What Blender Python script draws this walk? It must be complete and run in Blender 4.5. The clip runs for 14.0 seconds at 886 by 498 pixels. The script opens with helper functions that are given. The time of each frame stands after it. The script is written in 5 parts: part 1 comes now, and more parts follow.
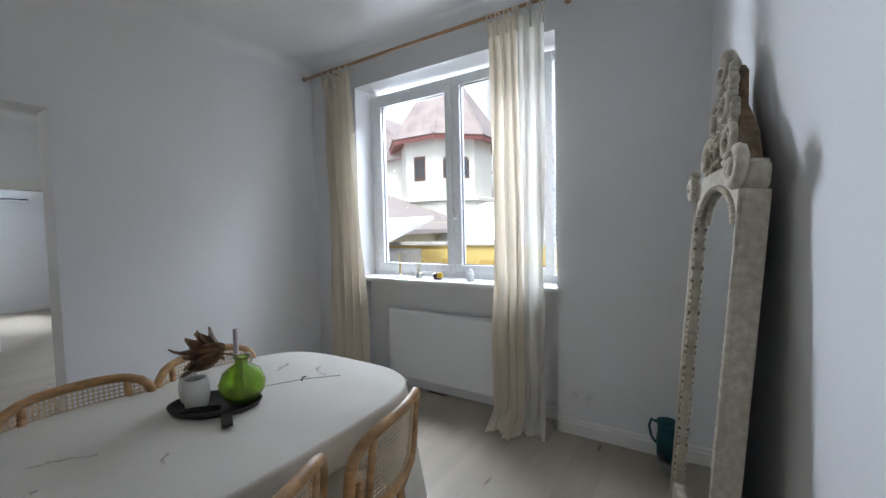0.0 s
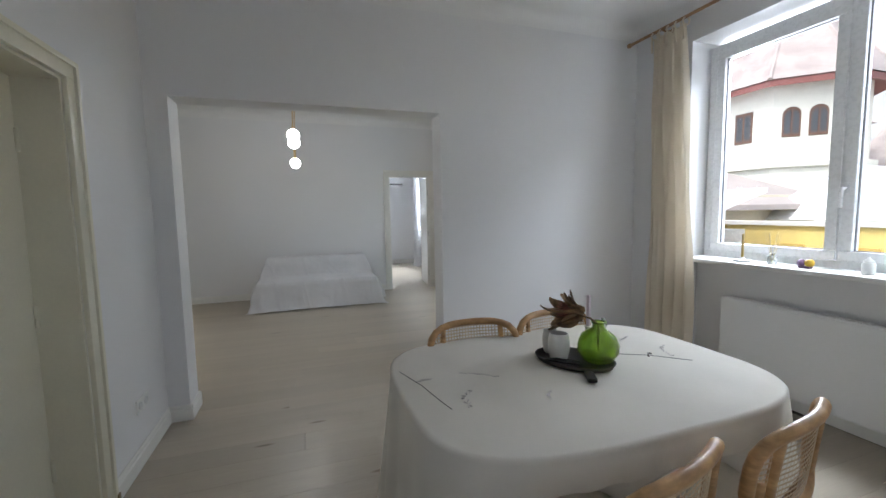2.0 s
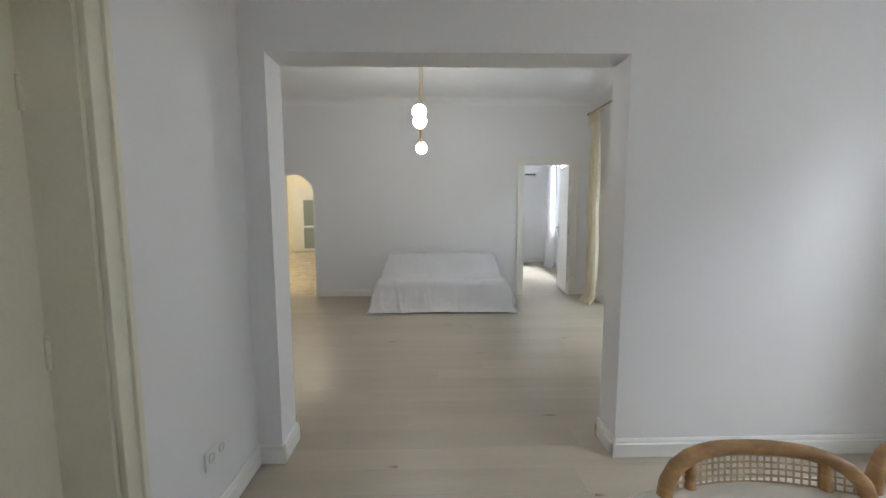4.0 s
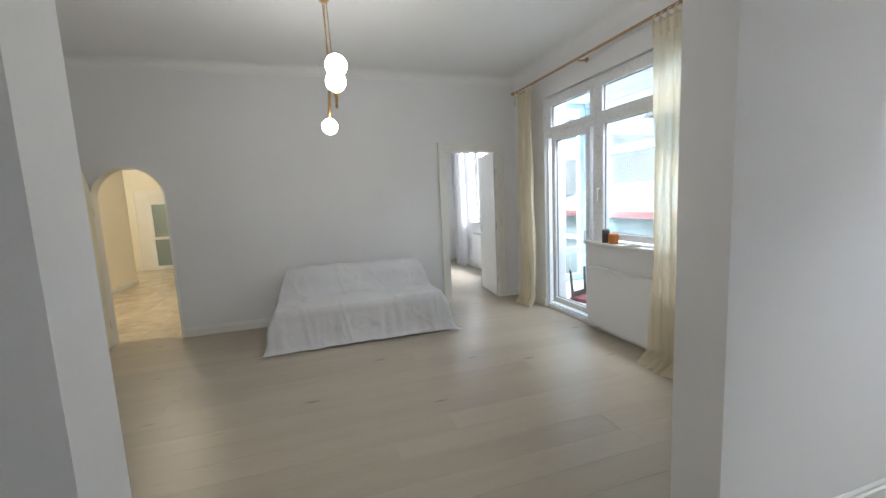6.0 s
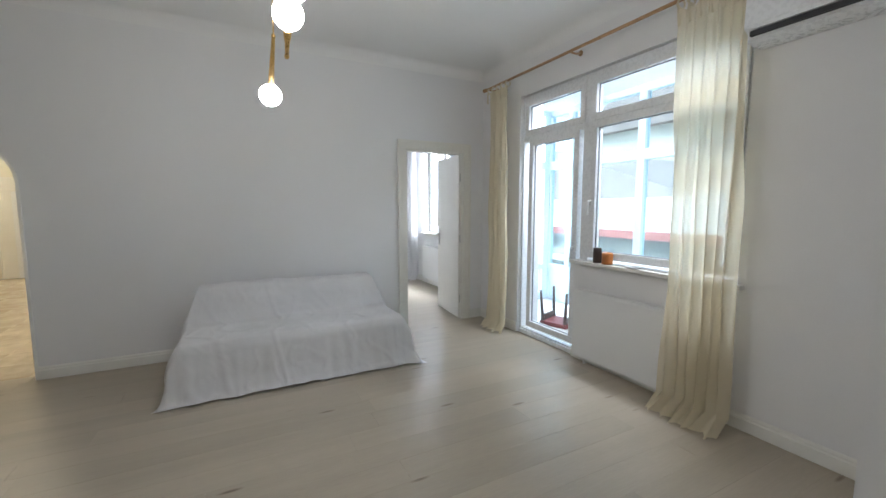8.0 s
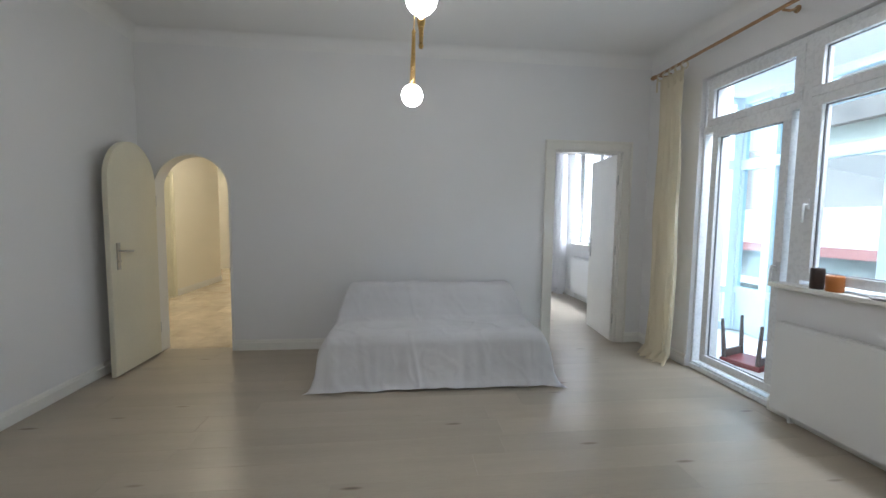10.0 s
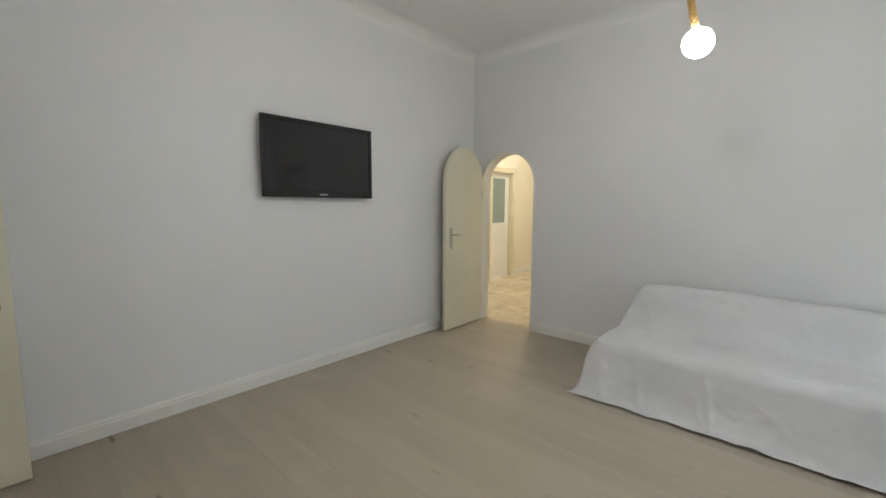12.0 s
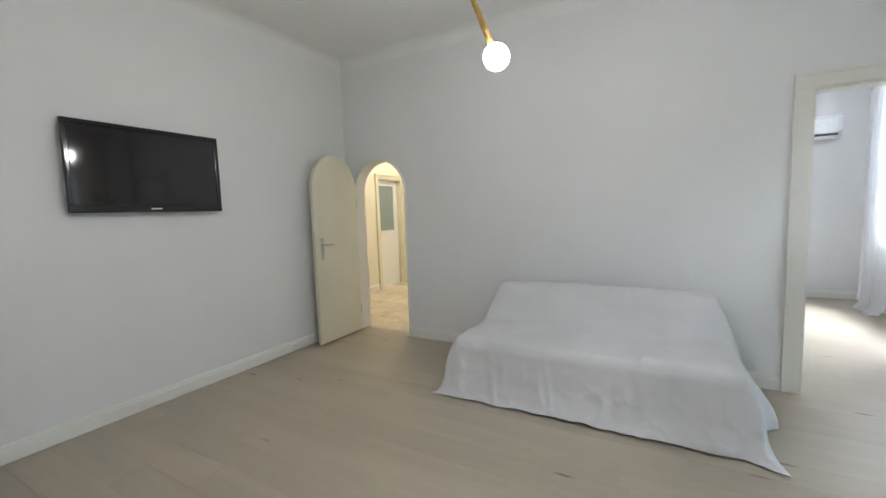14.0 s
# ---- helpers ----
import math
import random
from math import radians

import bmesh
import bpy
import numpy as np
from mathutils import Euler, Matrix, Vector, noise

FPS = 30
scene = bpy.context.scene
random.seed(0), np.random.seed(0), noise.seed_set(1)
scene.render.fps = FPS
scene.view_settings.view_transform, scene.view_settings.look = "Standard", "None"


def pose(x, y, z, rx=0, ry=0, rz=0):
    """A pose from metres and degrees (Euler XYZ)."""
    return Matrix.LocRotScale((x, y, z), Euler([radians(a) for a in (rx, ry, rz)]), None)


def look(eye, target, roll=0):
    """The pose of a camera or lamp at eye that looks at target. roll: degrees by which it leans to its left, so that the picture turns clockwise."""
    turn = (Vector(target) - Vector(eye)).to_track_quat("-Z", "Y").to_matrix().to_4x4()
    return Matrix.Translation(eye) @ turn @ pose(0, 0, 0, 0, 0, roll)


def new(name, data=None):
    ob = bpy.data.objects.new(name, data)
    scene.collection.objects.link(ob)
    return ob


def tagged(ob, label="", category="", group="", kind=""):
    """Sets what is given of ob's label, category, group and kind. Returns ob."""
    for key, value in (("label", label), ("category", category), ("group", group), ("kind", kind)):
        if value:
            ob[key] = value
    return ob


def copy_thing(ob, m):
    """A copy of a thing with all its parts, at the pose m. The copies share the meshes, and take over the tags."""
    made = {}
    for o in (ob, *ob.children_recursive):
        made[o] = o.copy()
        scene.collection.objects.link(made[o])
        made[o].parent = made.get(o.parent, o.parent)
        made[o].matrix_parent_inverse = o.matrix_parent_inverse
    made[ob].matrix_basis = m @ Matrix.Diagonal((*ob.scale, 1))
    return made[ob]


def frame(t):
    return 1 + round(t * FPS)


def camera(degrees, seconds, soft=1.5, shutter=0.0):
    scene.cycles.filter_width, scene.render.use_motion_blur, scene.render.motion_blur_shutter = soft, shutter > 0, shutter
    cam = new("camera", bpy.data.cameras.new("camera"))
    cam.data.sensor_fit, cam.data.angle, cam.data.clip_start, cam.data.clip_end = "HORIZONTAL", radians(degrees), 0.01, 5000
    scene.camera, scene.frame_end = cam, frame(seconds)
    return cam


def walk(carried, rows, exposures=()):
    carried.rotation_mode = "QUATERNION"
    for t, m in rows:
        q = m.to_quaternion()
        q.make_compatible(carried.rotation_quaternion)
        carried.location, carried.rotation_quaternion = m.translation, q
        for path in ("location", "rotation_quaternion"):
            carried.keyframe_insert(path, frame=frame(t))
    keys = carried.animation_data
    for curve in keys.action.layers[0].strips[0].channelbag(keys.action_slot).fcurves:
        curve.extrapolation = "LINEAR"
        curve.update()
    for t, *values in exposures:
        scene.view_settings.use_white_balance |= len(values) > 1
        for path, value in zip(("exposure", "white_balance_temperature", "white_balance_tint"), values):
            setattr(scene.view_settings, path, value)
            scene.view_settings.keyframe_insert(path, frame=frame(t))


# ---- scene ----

cam = camera(95.6, 14.0)
PATH = [
    (0, (-1.057, -7.337, 1.386), (0.623, -6.257, 1.295), -1.3),
    (0.5, (-1.101, -7.32, 1.381), (0.414, -6.019, 1.269), -1.7),
    (1, (-1.181, -7.277, 1.377), (0.079, -5.729, 1.243), -1.5),
    (1.5, (-1.252, -7.239, 1.377), (-0.322, -5.476, 1.218), -1.3),
    (2, (-1.312, -7.19, 1.379), (-0.678, -5.301, 1.199), -1.0),
    (2.5, (-1.318, -7.011, 1.37), (-0.975, -5.05, 1.174), -1.1),
    (3, (-1.275, -6.73, 1.377), (-1.19, -4.741, 1.186), -0.1),
    (3.2, (-1.271, -6.626, 1.372), (-1.236, -4.635, 1.182), -0.1),
    (5.3, (-1.486, -5.493, 1.433), (-1.237, -3.525, 1.179), -1.8),
    (5.5, (-1.535, -5.368, 1.427), (-1.187, -3.414, 1.185), -1.9),
    (6, (-1.61, -5.107, 1.42), (-1.009, -3.216, 1.173), -2.7),
    (6.5, (-1.636, -4.85, 1.387), (-0.968, -2.977, 1.172), -2.9),
    (7, (-1.607, -4.635, 1.403), (-0.81, -2.816, 1.171), -1.1),
    (7.2, (-1.615, -4.555, 1.392), (-0.743, -2.77, 1.165), -0.5),
    (9.3, (-1.647, -4.087, 1.383), (-0.723, -2.323, 1.199), 0.1),
    (9.5, (-1.583, -4.117, 1.35), (-0.855, -2.259, 1.204), 0.1),
    (10, (-1.49, -4.079, 1.331), (-1.276, -2.097, 1.177), 0.7),
    (10.5, (-1.442, -4.039, 1.334), (-1.636, -2.059, 1.135), -0.1),
    (11, (-1.35, -3.95, 1.327), (-2.004, -2.072, 1.106), 2.0),
    (11.5, (-1.203, -3.838, 1.326), (-2.193, -2.112, 1.123), -0.7),
    (12, (-1.025, -3.757, 1.337), (-2.35, -2.275, 1.119), 0.4),
    (12.5, (-0.876, -3.726, 1.343), (-2.339, -2.379, 1.13), -0.8),
    (13, (-0.814, -3.702, 1.343), (-2.278, -2.353, 1.145), -1.1),
    (13.5, (-0.782, -3.648, 1.336), (-2.148, -2.2, 1.143), -1.6),
    (14, (-0.708, -3.514, 1.325), (-1.683, -1.777, 1.141), -1.8),
]
walk(cam, [(t, look(eye, target, roll)) for t, eye, target, roll in PATH],
     [(0, 1.1, 5800, 10), (0.5, 1.08, 5820, 10), (1.5, 1.16, 5840, 10), (3, 1.75, 6150, 10), (5.4, 1.66, 6150, 10), (7.2, 1.66, 6120, 10), (9.4, 1.44, 5880, 10),
      (10.2, 1.46, 5900, 10), (11, 1.58, 6150, 10), (12.5, 2.02, 6230, 8), (14, 1.98, 6050, 9)])

# ---- daylight ----
SUN_ELEV, SUN_AZ = 52.0, 250.0
world = bpy.data.worlds.new("sky")
scene.world = world
world.use_nodes = True
_n = world.node_tree.nodes
_sky = _n.new("ShaderNodeTexSky")
_sky.sky_type = "NISHITA"
_sky.sun_disc = False
_sky.sun_elevation = radians(SUN_ELEV)
_sky.sun_rotation = radians(SUN_AZ)
_sky.air_density, _sky.dust_density, _sky.ozone_density = 1.0, 9.0, 0.5
_haze = _n.new("ShaderNodeMix")
_haze.data_type = "RGBA"
_haze.inputs["Factor"].default_value = 0.75
_haze.inputs["B"].default_value = (5.6, 6.0, 6.6, 1)
world.node_tree.links.new(_sky.outputs[0], _haze.inputs["A"])
world.node_tree.links.new(_haze.outputs["Result"], _n["Background"].inputs[0])
_n["Background"].inputs[1].default_value = 0.135
sun_data = bpy.data.lights.new("sun", "SUN")
sun_data.energy, sun_data.angle, sun_data.color = 1.1, radians(12), (1.0, 0.96, 0.90)
sun_lamp = new("sun", sun_data)
_a = radians(SUN_AZ)
sun_lamp.matrix_basis = look((math.sin(_a) * 40, math.cos(_a) * 40, 40 * math.tan(radians(SUN_ELEV))), (0, 0, 0))


def sky_lamp(name, eye, target, w, h, watts, col=(0.90, 0.95, 1.0)):
    """An area lamp just outside an opening, for the light of the sky beside it."""
    d = bpy.data.lights.new(name, "AREA")
    d.shape, d.size, d.size_y, d.energy, d.color = "RECTANGLE", w, h, watts, col
    ob = new(name, d)
    ob.matrix_basis = look(eye, target)
    return ob


sky_lamp("sky_dining_north", (2.75, -4.10, 1.9), (0.3, -6.2, 1.2), 0.7, 1.8, 75)
sky_lamp("sky_dining_top", (2.5, -5.65, 3.25), (0.6, -5.65, 0.6), 1.8, 0.6, 66)
sky_lamp("sky_balcony_top", (1.58, -1.75, 2.74), (0.3, -1.9, 0.0), 2.1, 0.22, 24)
sky_lamp("sky_bedroom_top", (2.35, 1.95, 3.4), (0.6, 1.95, 0.3), 1.3, 0.6, 150)
sky_lamp("sky_bedroom_side", (2.40, 1.05, 1.8), (0.3, 3.0, 1.3), 0.6, 1.6, 150)


# ---- materials ----
def mat(name, col, rough=0.6, metal=0.0, var=0.06, vscale=1.5, bump=0.1, bscale=60.0, depth=0.002, stretch=(1, 1, 1),
        dirt=None, spec=0.5, rand=0.0, **more):
    m = bpy.data.materials.new(name)
    m.use_nodes = True
    nt = m.node_tree
    nd, ln = nt.nodes, nt.links
    b = nd["Principled BSDF"]
    tc, mp = nd.new("ShaderNodeTexCoord"), nd.new("ShaderNodeMapping")
    mp.inputs["Scale"].default_value = stretch
    ln.new(tc.outputs["Object"], mp.inputs[0])
    vec = mp.outputs[0]
    info = nd.new("ShaderNodeObjectInfo")
    if rand:
        add = nd.new("ShaderNodeVectorMath")
        add.operation = "MULTIPLY_ADD"
        add.inputs[1].default_value = (37, 53, 29)
        ln.new(info.outputs["Random"], add.inputs[0])
        ln.new(vec, add.inputs[2])
        vec = add.outputs[0]
    big, fine = nd.new("ShaderNodeTexNoise"), nd.new("ShaderNodeTexNoise")
    big.inputs["Scale"].default_value, big.inputs["Detail"].default_value = vscale, 4
    fine.inputs["Scale"].default_value, fine.inputs["Detail"].default_value = bscale, 5
    ln.new(vec, big.inputs["Vector"])
    ln.new(vec, fine.inputs["Vector"])
    ramp = nd.new("ShaderNodeValToRGB")
    lo = [max(c * (1 - var), 0) for c in (dirt or col)]
    hi = [min(c * (1 + var), 1) for c in col]
    ramp.color_ramp.elements[0].position, ramp.color_ramp.elements[1].position = 0.3, 0.7
    ramp.color_ramp.elements[0].color, ramp.color_ramp.elements[1].color = (*lo, 1), (*hi, 1)
    ln.new(big.outputs[0], ramp.inputs[0])
    mix = nd.new("ShaderNodeMix")
    mix.data_type, mix.blend_type = "RGBA", "MULTIPLY"
    mix.inputs["Factor"].default_value = min(1.0, var * 3)
    ln.new(ramp.outputs[0], mix.inputs["A"])
    fr = nd.new("ShaderNodeValToRGB")
    fr.color_ramp.elements[0].color, fr.color_ramp.elements[1].color = (0.78, 0.78, 0.78, 1), (1.1, 1.1, 1.1, 1)
    fr.color_ramp.elements[0].position, fr.color_ramp.elements[1].position = 0.35, 0.65
    ln.new(fine.outputs[0], fr.inputs[0])
    ln.new(fr.outputs[0], mix.inputs["B"])
    out = mix.outputs["Result"]
    if rand:
        hs, mr = nd.new("ShaderNodeHueSaturation"), nd.new("ShaderNodeMapRange")
        mr.inputs["To Min"].default_value, mr.inputs["To Max"].default_value = 1 - rand, 1 + rand
        ln.new(info.outputs["Random"], mr.inputs[0])
        ln.new(mr.outputs[0], hs.inputs["Value"])
        ln.new(out, hs.inputs["Color"])
        out = hs.outputs[0]
    ln.new(out, b.inputs["Base Color"])
    rr = nd.new("ShaderNodeMapRange")
    rr.inputs["To Min"].default_value, rr.inputs["To Max"].default_value = max(rough - 0.08, 0.02), min(rough + 0.08, 1)
    ln.new(fine.outputs[0], rr.inputs[0])
    ln.new(rr.outputs[0], b.inputs["Roughness"])
    b.inputs["Metallic"].default_value = metal
    b.inputs["Specular IOR Level"].default_value = spec
    if bump:
        bp = nd.new("ShaderNodeBump")
        bp.inputs["Strength"].default_value, bp.inputs["Distance"].default_value = bump, depth
        ln.new(fine.outputs[0], bp.inputs["Height"])
        ln.new(bp.outputs[0], b.inputs["Normal"])
    for k, v in more.items():
        b.inputs[k.replace("_", " ")].default_value = v
    return m


def cloth_mat(name, col, through_light=0.35, clear=0.0, weave=900):
    """Linen that lets some light through."""
    m = mat(name, col, rough=0.9, var=0.05, vscale=3, bump=0.25, bscale=weave, depth=0.0006, spec=0.15)
    nd, ln = m.node_tree.nodes, m.node_tree.links
    tr, mx = nd.new("ShaderNodeBsdfTranslucent"), nd.new("ShaderNodeMixShader")
    tr.inputs[0].default_value = (*col, 1)
    mx.inputs[0].default_value = through_light
    ln.new(nd["Principled BSDF"].outputs[0], mx.inputs[1])
    ln.new(tr.outputs[0], mx.inputs[2])
    last = mx
    if clear:
        tp, m2 = nd.new("ShaderNodeBsdfTransparent"), nd.new("ShaderNodeMixShader")
        m2.inputs[0].default_value = clear
        ln.new(mx.outputs[0], m2.inputs[1])
        ln.new(tp.outputs[0], m2.inputs[2])
        last = m2
    ln.new(last.outputs[0], nd["Material Output"].inputs[0])
    return m


def pane_mat(name, tint=(1, 1, 1), gloss=0.06, rough=0.0):
    """Window glass: clear, with a weak reflection that grows at grazing angles."""
    m = bpy.data.materials.new(name)
    m.use_nodes = True
    nd, ln = m.node_tree.nodes, m.node_tree.links
    nd.remove(nd["Principled BSDF"])
    tp, gl, mx, fr = (nd.new("ShaderNode" + k) for k in ("BsdfTransparent", "BsdfGlossy", "MixShader", "LayerWeight"))
    tp.inputs[0].default_value = (*tint, 1)
    gl.inputs["Roughness"].default_value = rough
    fr.inputs[0].default_value = 0.25
    pw, sc = nd.new("ShaderNodeMath"), nd.new("ShaderNodeMath")
    pw.operation, sc.operation = "POWER", "MULTIPLY_ADD"
    pw.inputs[1].default_value = 3.0
    sc.inputs[1].default_value, sc.inputs[2].default_value = 0.35, gloss * 0.5
    ln.new(fr.outputs["Facing"], pw.inputs[0])
    ln.new(pw.outputs[0], sc.inputs[0])
    ln.new(sc.outputs[0], mx.inputs[0])
    ln.new(tp.outputs[0], mx.inputs[1])
    ln.new(gl.outputs[0], mx.inputs[2])
    ln.new(mx.outputs[0], nd["Material Output"].inputs[0])
    return m


def glow_mat(name, col, power):
    m = bpy.data.materials.new(name)
    m.use_nodes = True
    b = m.node_tree.nodes["Principled BSDF"]
    b.inputs["Base Color"].default_value = (*col, 1)
    b.inputs["Emission Color"].default_value = (*col, 1)
    b.inputs["Emission Strength"].default_value = power
    b.inputs["Roughness"].default_value = 0.3
    return m


def plank_mat():
    """Whitewashed oak with long grain, pale streaks and dark knots."""
    m = mat("whitewashed_oak", (0.405, 0.352, 0.275), rough=0.36, var=0.06, vscale=1.3, bump=0.10, bscale=22, depth=0.001,
            stretch=(0.6, 6, 6), rand=0.05)
    nd, ln = m.node_tree.nodes, m.node_tree.links
    b = nd["Principled BSDF"]
    src = b.inputs["Base Color"].links[0].from_socket
    vec = [n for n in nd if n.bl_idname == "ShaderNodeVectorMath"][0].outputs[0]
    mp = nd.new("ShaderNodeMapping")
    mp.inputs["Scale"].default_value = (2.0, 0.9, 1)
    ln.new(vec, mp.inputs[0])
    vo, rp = nd.new("ShaderNodeTexVoronoi"), nd.new("ShaderNodeValToRGB")
    vo.inputs["Scale"].default_value = 1.25
    ln.new(mp.outputs[0], vo.inputs["Vector"])
    ln.new(vo.outputs["Distance"], rp.inputs[0])
    rp.color_ramp.elements[0].color, rp.color_ramp.elements[1].color = (0.30, 0.24, 0.19, 1), (1, 1, 1, 1)
    rp.color_ramp.elements[0].position, rp.color_ramp.elements[1].position = 0.035, 0.10
    mx = nd.new("ShaderNodeMix")
    mx.data_type, mx.blend_type = "RGBA", "MULTIPLY"
    mx.inputs["Factor"].default_value = 0.8
    ln.new(src, mx.inputs["A"])
    ln.new(rp.outputs[0], mx.inputs["B"])
    ln.new(mx.outputs["Result"], b.inputs["Base Color"])
    return m


def marble_mat():
    m = mat("beige_marble", (0.72, 0.63, 0.49), rough=0.18, var=0.08, vscale=3, bump=0.03, bscale=12, dirt=(0.62, 0.51, 0.37), rand=0.06)
    return m


WALL = mat("white_wall_paint", (0.795, 0.79, 0.79), rough=0.85, var=0.015, vscale=0.8, bump=0.12, bscale=140, depth=0.001, spec=0.25)
CEIL = mat("ceiling_paint", (0.83, 0.825, 0.812), rough=0.9, var=0.015, vscale=0.7, bump=0.1, bscale=120, depth=0.001, spec=0.2)
TRIM = mat("white_trim_paint", (0.80, 0.79, 0.75), rough=0.5, var=0.02, vscale=4, bump=0.05, bscale=90, depth=0.0008)
CREAM = mat("cream_door_paint", (0.75, 0.715, 0.575), rough=0.42, var=0.03, vscale=3, bump=0.08, bscale=70, depth=0.0008)
PALEPAINT = mat("off_white_door_paint", (0.79, 0.77, 0.71), rough=0.42, var=0.03, vscale=3, bump=0.08, bscale=70, depth=0.0008)
PVC = mat("white_pvc", (0.82, 0.83, 0.84), rough=0.28, var=0.015, vscale=5, bump=0.02, bscale=40)
BLUEPVC = mat("pale_blue_painted_frame", (0.66, 0.77, 0.83), rough=0.4, var=0.03, vscale=4, bump=0.03)
SEAL = mat("grey_window_seal", (0.20, 0.20, 0.21), rough=0.6, bump=0.05)
GASKET = mat("black_rubber_gasket", (0.03, 0.03, 0.035), rough=0.6, bump=0.05)
OAK = plank_mat()
UNDER = mat("dark_subfloor", (0.14, 0.12, 0.10), rough=0.9)
MARBLE = marble_mat()
HALLPAINT = mat("warm_hall_paint", (0.82, 0.78, 0.68), rough=0.8, var=0.02, vscale=1, bump=0.1, bscale=120, depth=0.001, spec=0.2)
GLASS = pane_mat("window_glass")
BLUEGLASS = pane_mat("blue_tinted_glass", (0.80, 0.92, 0.97))
FROST = mat("frosted_glass", (0.27, 0.33, 0.34), rough=0.25, var=0.05, bump=0.1, bscale=150)
LINEN = cloth_mat("cream_linen_curtain", (0.83, 0.75, 0.62), 0.38, 0.0)
SHEER = cloth_mat("sheer_cream_linen", (0.86, 0.785, 0.61), 0.5, 0.17)
VOILE = cloth_mat("pale_linen_voile", (0.80, 0.77, 0.69), 0.35, 0.15)
SHEET = cloth_mat("white_cotton_sheet", (0.72, 0.71, 0.715), 0.1, 0.0, 700)


def wrinkled(m, scale, depth):
    """Adds soft creases to a cloth."""
    nd, ln = m.node_tree.nodes, m.node_tree.links
    b = nd["Principled BSDF"]
    first = b.inputs["Normal"].links[0].from_node
    tc, nz, ab, bp = nd.new("ShaderNodeTexCoord"), nd.new("ShaderNodeTexNoise"), nd.new("ShaderNodeMath"), nd.new("ShaderNodeBump")
    nz.inputs["Scale"].default_value, nz.inputs["Detail"].default_value, nz.inputs["Distortion"].default_value = scale, 3, 1.2
    ab.operation = "PINGPONG"
    ab.inputs[1].default_value = 0.5
    ln.new(tc.outputs["Object"], nz.inputs["Vector"])
    ln.new(nz.outputs[0], ab.inputs[0])
    bp.inputs["Strength"].default_value, bp.inputs["Distance"].default_value = 0.7, depth
    ln.new(ab.outputs[0], bp.inputs["Height"])
    ln.new(first.outputs[0], bp.inputs["Normal"])
    ln.new(bp.outputs[0], b.inputs["Normal"])


wrinkled(SHEET, 2.2, 0.016)
TCLOTH = cloth_mat("cream_table_linen", (0.84, 0.80, 0.72), 0.12, 0.0, 800)
RATTAN = mat("honey_rattan", (0.50, 0.30, 0.13), rough=0.42, var=0.22, vscale=9, bump=0.2, bscale=40, stretch=(1, 1, 3), dirt=(0.36, 0.19, 0.07))
CANE = mat("woven_cane", (0.62, 0.47, 0.29), rough=0.55, var=0.2, vscale=12, bump=0.2, bscale=120)
CUSHION = mat("cream_seat_cushion", (0.74, 0.70, 0.60), rough=0.9, var=0.04, bump=0.3, bscale=500, depth=0.0006, spec=0.15)
BRASS = mat("brushed_brass", (0.72, 0.48, 0.18), rough=0.28, metal=1.0, var=0.08, bump=0.04, bscale=200)
BRONZE = mat("antique_bronze", (0.33, 0.25, 0.14), rough=0.35, metal=1.0, var=0.15, vscale=20, bump=0.1)
STEEL = mat("satin_steel", (0.55, 0.54, 0.52), rough=0.32, metal=1.0, var=0.05, bump=0.03)
RODWOOD = mat("turned_wood_rod", (0.42, 0.25, 0.12), rough=0.45, var=0.18, vscale=12, bump=0.12, bscale=70)
OPAL = glow_mat("lit_opal_globe", (1.0, 0.955, 0.89), 24.0)
HALLGLOW = glow_mat("lit_warm_shade", (1.0, 0.865, 0.635), 29.0)
RADIATOR = mat("white_enamel", (0.82, 0.82, 0.81), rough=0.35, var=0.01, bump=0.02)


# ---- building blocks ----
def link(name, bm, material, smooth=False):
    me = bpy.data.meshes.new(name)
    bmesh.ops.recalc_face_normals(bm, faces=bm.faces[:])
    bm.to_mesh(me)
    bm.free()
    for mm in (material if isinstance(material, (list, tuple)) else [material]):
        me.materials.append(mm)
    if smooth:
        me.shade_smooth()
    return new(name, me)


def part(name, bm, material, parent, label="", smooth=False):
    ob = link(name, bm, material, smooth)
    ob.parent = parent
    return tagged(ob, label)


def thing(name, m, label, category, group="", kind=""):
    ob = new(name)
    ob.empty_display_size = 0.1
    ob.matrix_basis = m
    return tagged(ob, label, category, group, kind)


def struct(name, bm, material, label, category, smooth=False):
    return tagged(link(name, bm, material, smooth), label, category, "", "structure")


def box(bm, x0, x1, y0, y1, z0, z1, bevel=0.0):
    r = bmesh.ops.create_cube(bm, size=1.0)
    vs = r["verts"]
    bmesh.ops.scale(bm, vec=(abs(x1 - x0), abs(y1 - y0), abs(z1 - z0)), verts=vs)
    bmesh.ops.translate(bm, vec=((x0 + x1) / 2, (y0 + y1) / 2, (z0 + z1) / 2), verts=vs)
    if bevel:
        es = list({e for v in vs for e in v.link_edges})
        bmesh.ops.bevel(bm, geom=es, offset=bevel, segments=2, profile=0.6, affect="EDGES")
    return vs


def boxes(*rows, bevel=0.0):
    bm = bmesh.new()
    for r in rows:
        box(bm, *r, bevel=bevel)
    return bm


